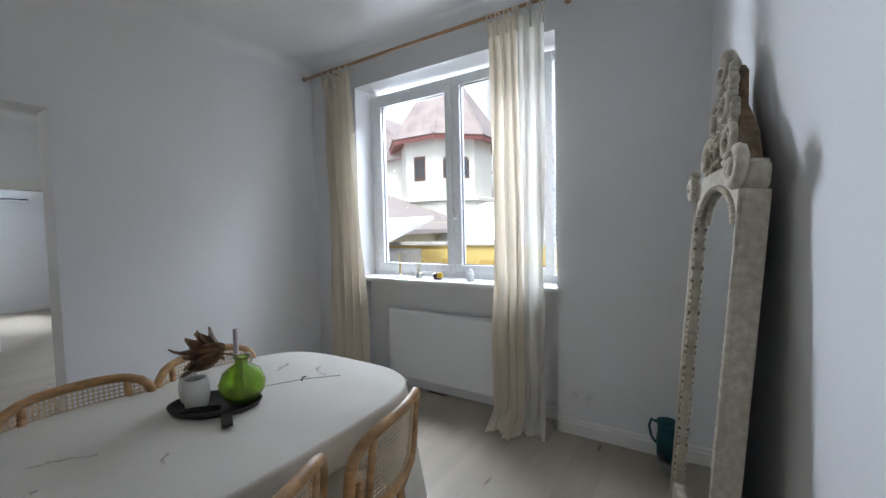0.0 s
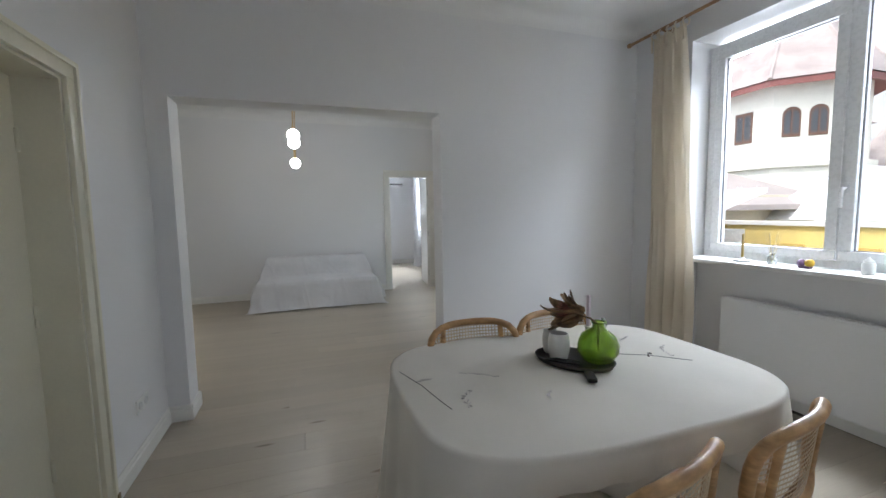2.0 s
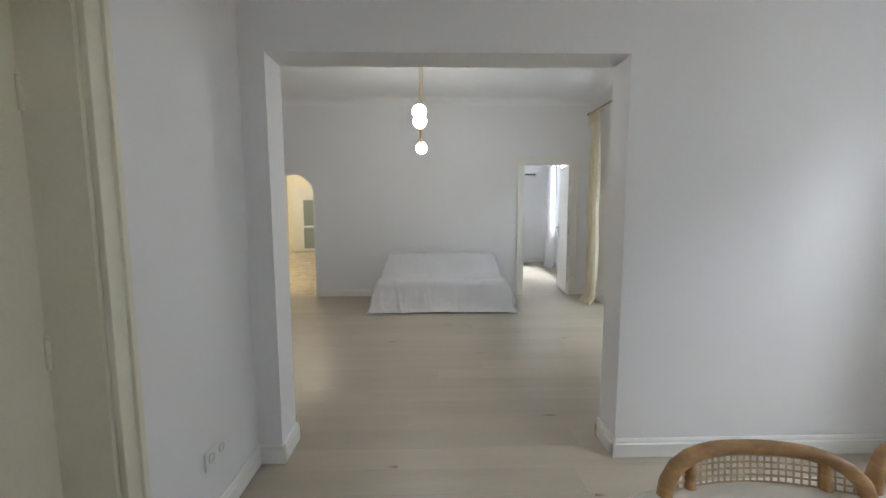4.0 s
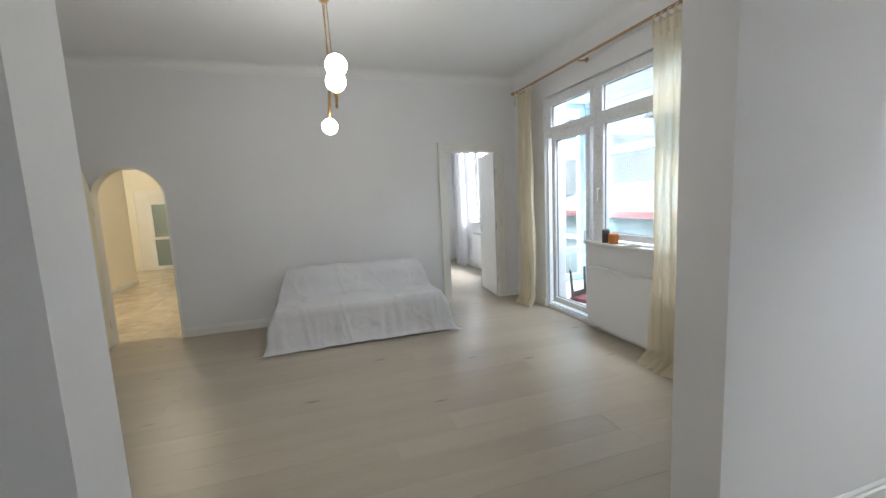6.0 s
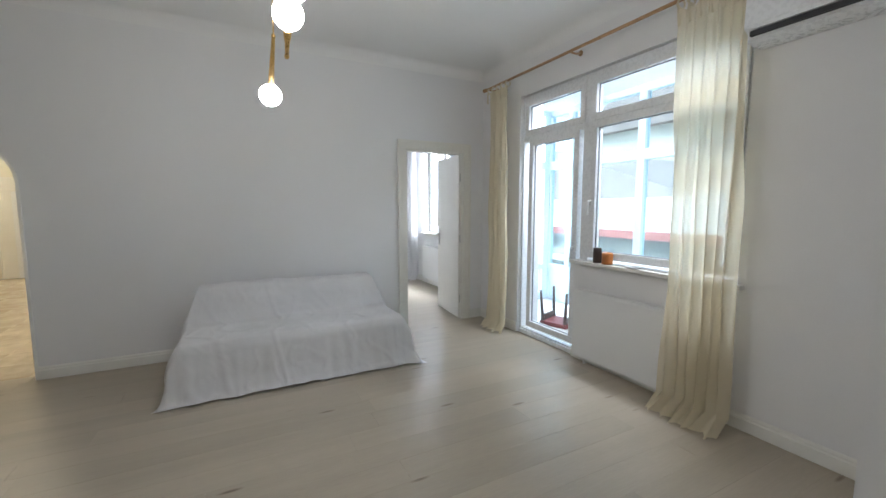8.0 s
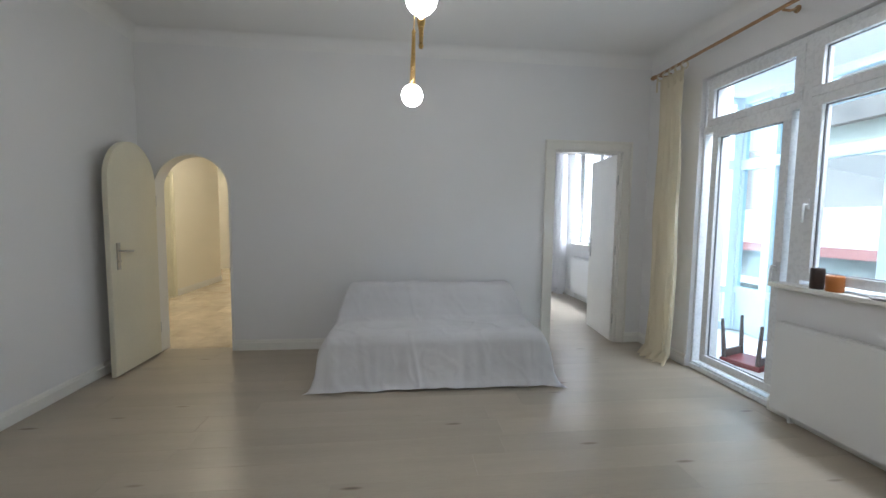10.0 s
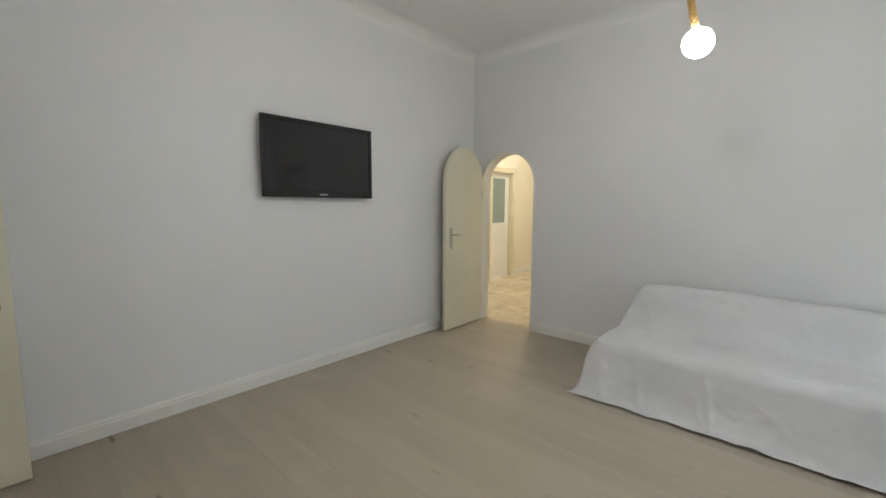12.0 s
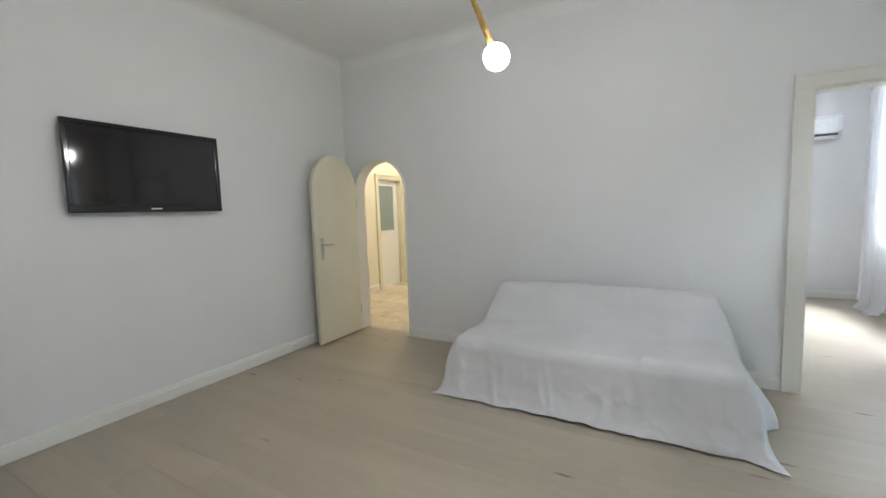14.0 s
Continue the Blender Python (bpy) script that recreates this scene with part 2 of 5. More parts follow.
def prism(bm, pts, axis, a, b):
    """A flat outline of two coordinates, drawn out along an axis from a to b."""
    def put(p, d):
        return {"x": (d, p[0], p[1]), "y": (p[0], d, p[1]), "z": (p[0], p[1], d)}[axis]
    va = [bm.verts.new(put(p, a)) for p in pts]
    vb = [bm.verts.new(put(p, b)) for p in pts]
    bm.faces.new(va)
    bm.faces.new(vb[::-1])
    for i in range(len(pts)):
        j = (i + 1) % len(pts)
        bm.faces.new((va[i], vb[i], vb[j], va[j]))


def tube(bm, pts, r, n=8, closed=False, caps=True):
    """A round bar along points; r is one radius or one for each point."""
    pts = [Vector(p) for p in pts]
    k = len(pts)
    rs = r if isinstance(r, (list, tuple)) else [r] * k
    rings, up = [], None
    for i, p in enumerate(pts):
        a = pts[i - 1] if (i or closed) else p
        b = pts[(i + 1) % k] if (i < k - 1 or closed) else p
        d = (b - a).normalized()
        if up is None:
            up = Vector((0, 0, 1)) if abs(d.z) < 0.9 else Vector((1, 0, 0))
        s = d.cross(up).normalized()
        up = s.cross(d).normalized()
        rings.append([bm.verts.new(p + (s * math.cos(q) + up * math.sin(q)) * rs[i]) for q in (2 * math.pi * j / n for j in range(n))])
    for i in range(k if closed else k - 1):
        a, b = rings[i], rings[(i + 1) % k]
        for j in range(n):
            bm.faces.new((a[j], a[(j + 1) % n], b[(j + 1) % n], b[j]))
    if caps and not closed:
        bm.faces.new(rings[0][::-1])
        bm.faces.new(rings[-1])
    return bm


def lathe(bm, prof, n=24, at=(0, 0, 0), cap=True):
    """A turned shape: (radius, height) from bottom to top."""
    rings = [[bm.verts.new((at[0] + r * math.cos(2 * math.pi * j / n), at[1] + r * math.sin(2 * math.pi * j / n), at[2] + z)) for j in range(n)] for r, z in prof]
    for a, b in zip(rings, rings[1:]):
        for j in range(n):
            bm.faces.new((a[j], a[(j + 1) % n], b[(j + 1) % n], b[j]))
    if cap:
        bm.faces.new(rings[0][::-1])
        bm.faces.new(rings[-1])
    return bm


def ball(bm, c, r, sx=1, sy=1, sz=1, u=12, v=8):
    vs = bmesh.ops.create_uvsphere(bm, u_segments=u, v_segments=v, radius=r)["verts"]
    bmesh.ops.scale(bm, vec=(sx, sy, sz), verts=vs)
    bmesh.ops.translate(bm, vec=c, verts=vs)
    return vs


# ---- the rooms ----
CZ = 3.0                      # ceiling height
LW, LE, LN, LS = -3.92, 1.13, 0.0, -3.92      # living room faces
DW, DE, DN = -2.255, 1.63, -4.13               # dining room faces
OPX0, OPX1, OPZ = -2.125, -0.29, 2.155          # wide opening between them

# sofa wall with arch and bedroom doorway
bm = bmesh.new()
ax0, ax1, spring = -3.79, -3.12, 1.565
rad = (ax1 - ax0) / 2
arch = [(ax0 + rad - rad * math.cos(math.pi * i / 24), spring + rad * math.sin(math.pi * i / 24)) for i in range(25)]
prism(bm, [(-6.8, 0), (ax0, 0), *arch, (ax1, 0), (0.10, 0), (0.10, 2.045), (0.84, 2.045), (0.84, 0), (1.8, 0), (1.8, CZ), (-6.8, CZ)], "y", 0.0, 0.14)
struct("wall_north", bm, WALL, "white painted wall with an arch and a doorway", "wall")

bm = boxes((-4.06, LW, -4.76, 0, 0, CZ))
struct("wall_west", bm, WALL, "white painted living room wall behind the television", "wall")
bm = boxes((LW, -2.44, -4.76, -4.62, 0, CZ))
struct("wall_nook", bm, WALL, "white painted wall beside the open glazed door", "wall")

bm = bmesh.new()
prism(bm, [(-2.44, 0), (OPX0, 0), (OPX0, OPZ), (OPX1, OPZ), (OPX1, 0), (1.9, 0), (1.9, CZ), (-2.44, CZ)], "y", DN, LS)
struct("wall_between", bm, WALL, "thick white wall with a wide square opening", "wall")

# dining room, door side
DY0, DY1, DZ = -5.87, -5.055, 1.97
bm = bmesh.new()
prism(bm, [(-8.4, 0), (DY0, 0), (DY0, DZ), (DY1, DZ), (DY1, 0), (DN, 0), (DN, CZ), (-8.4, CZ)], "x", DW - 0.21, DW)
struct("wall_dining_west", bm, WALL, "white dining room wall with a closed door", "wall")
bm = bmesh.new()
prism(bm, [(2.05, -7.31), (-2.44, -8.09), (-2.44, -8.29), (2.05, -7.51)], "z", 0, CZ)
struct("wall_south", bm, WALL, "white wall behind the leaning mirror", "wall")

# dining room, window side: a niche with the window in it
NY0, NY1, NZ = -6.52, -4.70, 2.69
bm = bmesh.new()
prism(bm, [(-8.0, 0), (NY0, 0), (NY0, NZ), (NY1, NZ), (NY1, 0), (DN - 0.001, 0), (DN - 0.001, CZ), (-8.0, CZ)], "x", DE, 2.0)
struct("wall_dining_east", bm, WALL, "white outer wall with a window niche", "wall")
struct("wall_breast", boxes((1.77, 2.0, NY0, NY1, 0, 0.97)), WALL, "white window breast behind the radiator", "wall")

# living room, balcony side
BY0, BYM, BY1, BZ, BSZ = -2.93, -1.575, -0.735, 2.56, 0.92
bm = bmesh.new()
prism(bm, [(LS, 0), (BYM, 0), (BYM, BSZ), (BY0, BSZ), (BY0, BZ), (BY1, BZ), (BY1, 0), (0, 0), (0, CZ), (LS, CZ)], "x", LE, 1.43)
struct("wall_balcony", bm, WALL, "white outer wall with balcony door and window", "wall")

# bedroom
bm = boxes((1.50, 1.80, 0.14, 1.30, 0, CZ), (1.50, 1.80, 2.62, 3.85, 0, CZ), (1.50, 1.80, 1.30, 2.62, 2.62, CZ), (1.50, 1.80, 1.30, 2.62, 0, 0.92))
struct("wall_bedroom_east", bm, WALL, "white bedroom wall with a window", "wall")
bm = boxes((-2.4, 1.5, 3.7, 3.85, 0, CZ), (-2.55, -2.4, 0.14, 3.85, 0, CZ))
struct("wall_bedroom_far", bm, WALL, "white bedroom walls", "wall")

# hall behind the arch
for row in ((-5.27, -4.52, 0.14, 1.05, 0, CZ), (-5.27, -5.12, 1.05, 2.10, 0, CZ), (-5.27, -5.12, 2.74, 4.5, 0, CZ), (-5.27, -5.12, 2.10, 2.74, 1.93, CZ),
           (-6.8, -5.27, 4.35, 4.5, 0, CZ), (-6.95, -6.8, 4.35, 6.65, 0, CZ), (-6.8, -2.55, 6.5, 6.65, 0, CZ), (-2.72, -2.55, 0.14, 6.5, 0, CZ)):
    struct("wall_hall", boxes(row), HALLPAINT, "warm cream painted hall wall", "wall")

bm = boxes((-6.95, 2.0, -8.4, 6.65, CZ, CZ + 0.25))
struct("ceiling", bm, CEIL, "plain white plaster ceiling", "ceiling")
bm = boxes((-6.75, 2.0, -8.4, 0.07, -0.3, -0.022), (-2.72, 1.8, 0.07, 5.85, -0.3, -0.022), (-6.95, -2.72, 0.07, 6.65, -0.3, -0.020))
struct("subfloor", bm, UNDER, "dark subfloor under the boards", "floor")


# rounded plaster cove between walls and ceiling
def cove(bm, a, b, inward, r=0.10, n=5):
    a, b, d = Vector((*a, 0)), Vector((*b, 0)), Vector((*inward, 0))
    rows = []
    for i in range(n + 1):
        q = math.pi / 2 * i / n
        off = d * (r - r * math.cos(q)) + Vector((0, 0, CZ - r + r * math.sin(q)))
        rows.append((bm.verts.new(a + off), bm.verts.new(b + off)))
    for p, q in zip(rows, rows[1:]):
        bm.faces.new((p[0], p[1], q[1], q[0]))


bm = bmesh.new()
for a, b, d in (((LW, 0), (LE, 0), (0, -1)), ((LW, -4.62), (LW, 0), (1, 0)), ((LE, LS), (LE, 0), (-1, 0)), ((-2.44, LS), (LE, LS), (0, 1))):
    cove(bm, a, b, d)
for a, b, d in (((DW, DN), (DE, DN), (0, -1)), ((DE, -7.45), (DE, DN), (-1, 0)), ((DW, -8.1), (DW, DN), (1, 0))):
    cove(bm, a, b, d)
struct("trim_cove", bm, CEIL, "rounded white plaster cove", "trim", smooth=True)


# baseboards: a moulded section along straight runs
def skirting(bm, a, b, inward, h=0.105, t=0.018):
    a, b, d = Vector((*a, 0)), Vector((*b, 0)), Vector((*inward, 0))
    sec = [(0, 0.002), (t, 0.002), (t, h * 0.72), (t * 0.65, h * 0.78), (t * 0.6, h * 0.9), (t * 0.25, h), (0, h)]
    ra = [bm.verts.new(a + d * p + Vector((0, 0, z))) for p, z in sec]
    rb = [bm.verts.new(b + d * p + Vector((0, 0, z))) for p, z in sec]
    for i in range(len(sec) - 1):
        bm.faces.new((ra[i], ra[i + 1], rb[i + 1], rb[i]))
    bm.faces.new(ra)
    bm.faces.new(rb[::-1])


t = 0.018
runs = [((ax1 + 0.015, 0), (0.0, 0), (0, -1)), ((0.945, 0), (LE, 0), (0, -1)), ((LW, -4.62), (LW, 0), (1, 0)),
        ((LE, BY1), (LE, 0), (-1, 0)), ((LE, LS), (LE, BYM), (-1, 0)), ((OPX1 - t, LS), (LE, LS), (0, 1)), ((-2.44, LS), (OPX0 + t, LS), (0, 1)),
        ((OPX1, DN - t), (OPX1, LS + t), (-1, 0)), ((OPX0, DN - t), (OPX0, LS + t), (1, 0)),
        ((OPX1 - t, DN), (DE, DN), (0, -1)), ((DW, DN), (OPX0 + t, DN), (0, -1)), ((DW, -4.978), (DW, DN), (1, 0)), ((DW, -8.06), (DW, -5.92), (1, 0)),
        ((DE, NY1), (DE, DN), (-1, 0)), ((DE, -7.38), (DE, NY0 + t), (-1, 0)), ((1.77, NY0), (1.77, NY1), (-1, 0)),
        ((DE - t, NY0), (1.77, NY0), (0, 1)), ((1.5, 0.14), (1.5, 3.7), (-1, 0)), ((-2.4, 3.7), (1.5, 3.7), (0, -1)), ((-5.12, 2.83), (-5.12, 4.5), (1, 0)),
        ((-5.12, 1.05), (-5.12, 2.01), (1, 0)), ((-2.44, -4.62), (LW, -4.62), (0, 1))]
for i, (a, b, d) in enumerate(runs):
    bm = bmesh.new()
    skirting(bm, a, b, d)
    struct("baseboard", bm, TRIM, "white moulded baseboard" if i < 17 else "plain baseboard", "baseboard")
bm = bmesh.new()
skirting(bm, (1.63, -7.38), (-2.255, -8.06), (-0.173, 0.985))
struct("baseboard", bm, TRIM, "white moulded baseboard", "baseboard")


# ---- windows, doors, curtains, radiators ----
EAST = -90          # turn of a thing whose front looks west, into the room


def pvc_window(name, m, w, h, cells, label, frame_mat=None, sill=None, handle_at=None, bar=0.055):
    """Plastic window in a local frame: x along the wall, z up, y outwards. cells: glass as x0, x1, z0, z1."""
    fm = frame_mat or PVC
    win = thing(name, m, label, "window", "", "structure")
    bm = boxes((0, w, 0, 0.07, 0, bar), (0, w, 0, 0.07, h - bar, h), (0, bar, 0, 0.07, bar, h - bar), (w - bar, w, 0, 0.07, bar, h - bar), bevel=0.004)
    part("window_frame", bm, fm, win)
    for k, (x0, x1, z0, z1) in enumerate(cells):
        s, d = 0.062, -0.022
        bm = boxes((x0 - s, x1 + s, d, 0.05, z0 - s, z0), (x0 - s, x1 + s, d, 0.05, z1, z1 + s), (x0 - s, x0, d, 0.05, z0, z1), (x1, x1 + s, d, 0.05, z0, z1), bevel=0.005)
        sash = part("sash", bm, fm, win)
        g = 0.006
        bm = boxes((x0, x1, 0.004, 0.016, z0, z0 + g), (x0, x1, 0.004, 0.016, z1 - g, z1), (x0, x0 + g, 0.004, 0.016, z0, z1), (x1 - g, x1, 0.004, 0.016, z0, z1))
        part("gasket", bm, SEAL, sash)
        p = part("pane", boxes((x0 - 0.01, x1 + 0.01, 0.018, 0.022, z0 - 0.01, z1 + 0.01)), GLASS, sash)
        p.visible_shadow = False
    for hx, hz in (handle_at or []):
        bm = bmesh.new()
        box(bm, hx - 0.014, hx + 0.014, -0.034, -0.022, hz - 0.035, hz + 0.035, 0.004)
        tube(bm, [(hx, -0.03, hz), (hx, -0.062, hz), (hx, -0.066, hz - 0.02), (hx, -0.066, hz - 0.12)], 0.009, 8)
        part("window_handle", bm, PVC, win, "white lever handle", True)
    return win


# dining room window in its niche
w1 = pvc_window("window_1", pose(1.83, -4.705, 0.985, 0, 0, EAST), 1.81, 1.665,
                [(0.135, 0.835, 0.115, 1.545), (0.975, 1.675, 0.115, 1.58)], "white plastic two-sash window with clear glass",
                handle_at=[(0.93, 0.50)])
part("mullion", boxes((0.87, 0.94, -0.012, 0.07, 0.05, 1.6), bevel=0.004), PVC, w1)
part("window_sill", boxes((-0.02, 1.83, -0.25, 0.0, -0.03, 0.0), bevel=0.006), TRIM, w1, "white sill board")

# balcony door and window of the living room
w2 = pvc_window("window_2", pose(1.17, -0.70, 0.0, 0, 0, EAST), 2.25, 2.555,
                [(0.155, 0.86, 2.20, 2.44), (0.23, 0.80, 0.165, 2.03), (1.045, 2.135, 2.20, 2.44), (1.06, 2.135, 1.01, 2.075)],
                "white plastic balcony door and window with transom lights", handle_at=[(0.835, 1.02), (1.025, 1.45)])
part("mullion", boxes((0.905, 0.995, -0.014, 0.07, 0.05, 2.5), bevel=0.004), PVC, w2)
part("transom", boxes((0.05, 0.905, -0.012, 0.07, 2.085, 2.145), bevel=0.003), PVC, w2)
part("transom", boxes((0.995, 2.2, -0.012, 0.07, 2.125, 2.15), bevel=0.003), PVC, w2)
part("threshold", boxes((0.06, 0.87, -0.03, 0.05, 0.004, 0.045), bevel=0.003), PVC, w2)
part("window_sill", boxes((0.845, 2.27, -0.095, 0.0, 0.885, 0.915), bevel=0.006), TRIM, w2, "white sill board")

# bedroom window
w3 = pvc_window("window_3", pose(1.66, 2.62, 0.93, 0, 0, EAST), 1.32, 1.69, [(0.12, 0.60, 0.12, 1.57), (0.72, 1.20, 0.12, 1.57)], "white bedroom window")
part("window_sill", boxes((-0.02, 1.34, -0.22, 0.0, -0.03, 0.0), bevel=0.006), TRIM, w3)


def radiator(m, w, h, label, flip=False):
    """Flat panel radiator: x along the wall, y towards the wall."""
    r = thing("radiator", m, label, "radiator")
    bm = bmesh.new()
    box(bm, 0.004, w - 0.004, 0.002, 0.012, 0.012, h - 0.012, 0.004)
    part("front_panel", bm, RADIATOR, r)
    part("body", boxes((0.0, w, 0.008, 0.075, 0.0, h), bevel=0.008), RADIATOR, r)
    bm = bmesh.new()
    for i in range(int(w / 0.03)):
        box(bm, 0.02 + i * 0.03, 0.036 + i * 0.03, 0.014, 0.068, h, h + 0.004)
    part("grille", bm, RADIATOR, r)
    bm = bmesh.new()
    tube(bm, [(0.1 * w, 0.04, 0.02), (0.1 * w, 0.04, -0.05), (0.1 * w, 0.095, -0.05)], 0.011, 8)
    part("pipe", bm, RADIATOR, r)
    bm = bmesh.new()
    tube(bm, [(0.9 * w, 0.04, 0.3 * h), (0.9 * w, 0.095, 0.3 * h)], 0.014, 8)
    part("wall_mount", bm, RADIATOR, r)
    return r


radiator(pose(1.675, -4.98, 0.10, 0, 0, EAST), 1.35, 0.60, "white panel radiator under the dining window")
radiator(pose(1.045, -1.65, 0.05, 0, 0, EAST), 1.15, 0.61, "white panel radiator under the balcony window")
radiator(pose(1.41, 2.45, 0.10, 0, 0, EAST), 0.95, 0.60, "white panel radiator under the bedroom window")


# curtains: x along the rod, z up from the floor, y towards the wall
def curtain(m, w_top, w_mid, height, label, seed, material, folds=5, amp=0.045, pull=0.0, puddle=0.10, group="curtains"):
    rd = random.Random(seed)
    cur = thing("curtain", m, label, "curtain", group)
    nu, nv = folds * 12 + 1, 34
    bm = bmesh.new()
    ph = [rd.uniform(-0.8, 0.8) for _ in range(folds + 2)]
    av = [rd.uniform(0.55, 1.25) for _ in range(folds + 2)]
    grid = []
    for j in range(nv + 1):
        f = j / nv
        z = height * (1 - f)
        w = w_top + (w_mid - w_top) * min(1, f * 1.6)
        row = []
        for i in range(nu):
            u = i / (nu - 1)
            q = u * folds
            k = int(min(q, folds - 1e-6))
            fr = q - k
            a = amp * (av[k] * (1 - fr) + av[k + 1] * fr)
            ang = 2 * math.pi * q + ph[k] * (1 - fr) + ph[k + 1] * fr + 0.7 * math.sin(f * 4 + k) + 1.3 * noise.noise((u * 2.2, f * 2.6, seed * 0.7))
            x = u * w + 0.35 * a * math.sin(ang * 2 + 0.6) * f + pull * f * f * (1 - u)
            y = a * math.sin(ang) * (0.5 + 0.6 * min(1, f * 3)) + 0.016 * noise.noise((u * 9, f * 5, seed)) + 0.01 * f * noise.noise((u * 20, f * 7, seed))
            zz = z
            if f > 0.94:
                s = (f - 0.94) / 0.06
                y -= puddle * s * (0.5 + 0.8 * abs(noise.noise((u * 5, seed, 3.1))))
                zz = max(z, 0) * 0.6 + 0.012 + 0.035 * abs(noise.noise((u * 11, f * 30, seed))) * (1 if s > 0.3 else 0.4)
                x += 0.05 * s * noise.noise((u * 6, 2.0, seed))
            if f < 0.05:
                zz -= 0.028 * abs(math.sin(math.pi * q))
            row.append(bm.verts.new((x, y, zz)))
        grid.append(row)
    for j in range(nv):
        for i in range(nu - 1):
            bm.faces.new((grid[j][i], grid[j][i + 1], grid[j + 1][i + 1], grid[j + 1][i]))
    part("drape", bm, material, cur, "", True)
    # fabric ties over the rod
    for k in range(folds + 1):
        x = k * w_top / folds
        bm = bmesh.new()
        pts = [(x + 0.008 * math.sin(s), 0.026 * math.sin(s) - 0.0, height + 0.012 + 0.03 * -math.cos(s)) for s in (i * 2 * math.pi / 10 for i in range(10))]
        tube(bm, pts, 0.006, 6, closed=True)
        tube(bm, [(x, -0.024, height), (x + 0.01, -0.036, height - 0.05), (x + 0.02, -0.04, height - 0.13)], [0.006, 0.008, 0.009], 6)
        part("tie", bm, material, cur, "", True)
    return cur


def curtain_rod(m, length, label, brackets):
    rod = thing("curtain_rod", m, label, "curtain rod")
    bm = bmesh.new()
    tube(bm, [(0, 0, 0), (length, 0, 0)], 0.0125, 12)
    part("pole", bm, RODWOOD, rod, "", True)
    for x, s in ((0, -1), (length, 1)):
        bm = bmesh.new()
        prof = [(0.0125, 0), (0.02, 0.008), (0.02, 0.016), (0.013, 0.022), (0.019, 0.034), (0.022, 0.045), (0.016, 0.058), (0.008, 0.066), (0.002, 0.07)]
        lathe(bm, prof, 12)
        bmesh.ops.rotate(bm, verts=bm.verts[:], cent=(0, 0, 0), matrix=Matrix.Rotation(s * math.pi / 2, 3, "Y"))
        bmesh.ops.translate(bm, verts=bm.verts[:], vec=(x, 0, 0))
        part("finial", bm, RODWOOD, rod, "", True)
    for x in brackets:
        bm = bmesh.new()
        tube(bm, [(x, 0.0, -0.016), (x, 0.05, -0.018), (x, 0.10, -0.005)], 0.008, 8)
        lathe(bm, [(0.024, 0), (0.024, 0.008), (0.015, 0.012)], 12, (0, 0, 0))
        vs = bm.verts[-36:]
        bmesh.ops.rotate(bm, verts=vs, cent=(0, 0, 0), matrix=Matrix.Rotation(math.pi / 2, 3, "X"))
        bmesh.ops.translate(bm, verts=vs, vec=(x, 0.108, -0.005))
        part("bracket", bm, RODWOOD, rod, "", True)
    return rod


WSHEER = cloth_mat("sheer_white_voile", (0.85, 0.85, 0.86), 0.55, 0.2)
ROD1Z, ROD2Z = 2.855, 2.715
curtain_rod(pose(1.53, -4.16, ROD1Z, 0, 0, EAST), 2.65, "turned wooden curtain rod above the dining window", (0.35, 2.45))
curtain(pose(1.53, -4.42, 0.0, 0, 0, EAST), 0.30, 0.44, ROD1Z - 0.045, "cream linen curtain hung by ties, gathered at the window", 3, LINEN, 4, 0.035)
curtain(pose(1.50, -6.11, 0.0, 0, 0, EAST), 0.19, 0.21, ROD1Z - 0.045, "cream linen curtain hung by ties, half over the window", 8, LINEN, 3, 0.038, puddle=0.2)
curtain(pose(1.515, -6.31, 0.0, 0, 0, EAST), 0.17, 0.17, ROD1Z - 0.045, "pale sheer curtain hung beside the cream one", 9, VOILE, 2, 0.03, puddle=0.12)
curtain_rod(pose(0.965, -0.32, ROD2Z, 0, 0, EAST), 2.73, "slim wooden curtain rod above the balcony door", (0.06, 1.3, 2.5))
curtain(pose(0.965, -0.39, 0.0, 0, 0, EAST), 0.33, 0.38, ROD2Z - 0.045, "sheer cream curtain hung by ties beside the balcony door", 12, SHEER, 4, 0.032, puddle=0.12)
curtain(pose(0.96, -2.57, 0.0, 0, 0, EAST), 0.40, 0.43, ROD2Z - 0.045, "sheer cream curtain hung by ties over the balcony window", 21, SHEER, 6, 0.038, puddle=0.22)
curtain_rod(pose(1.36, 3.15, 2.75, 0, 0, EAST), 2.4, "slim rod above the bedroom window", (0.2, 2.2))
curtain(pose(1.36, 3.10, 0.0, 0, 0, EAST), 0.45, 0.48, 2.70, "white sheer curtain in the bedroom", 33, WSHEER, 5, 0.04)
curtain(pose(1.36, 1.35, 0.0, 0, 0, EAST), 0.35, 0.40, 2.70, "white sheer curtain in the bedroom", 34, WSHEER, 4, 0.04)


# doors
def lever(bm, x, y, z, out, along):
    """A lever handle: a neck that stands out of the leaf, and the grip."""
    tube(bm, [(x, y, z), (x, y + out * 0.045, z), (x + along * 0.02, y + out * 0.052, z), (x + along * 0.115, y + out * 0.05, z - 0.004)], [0.009, 0.009, 0.010, 0.008], 8)


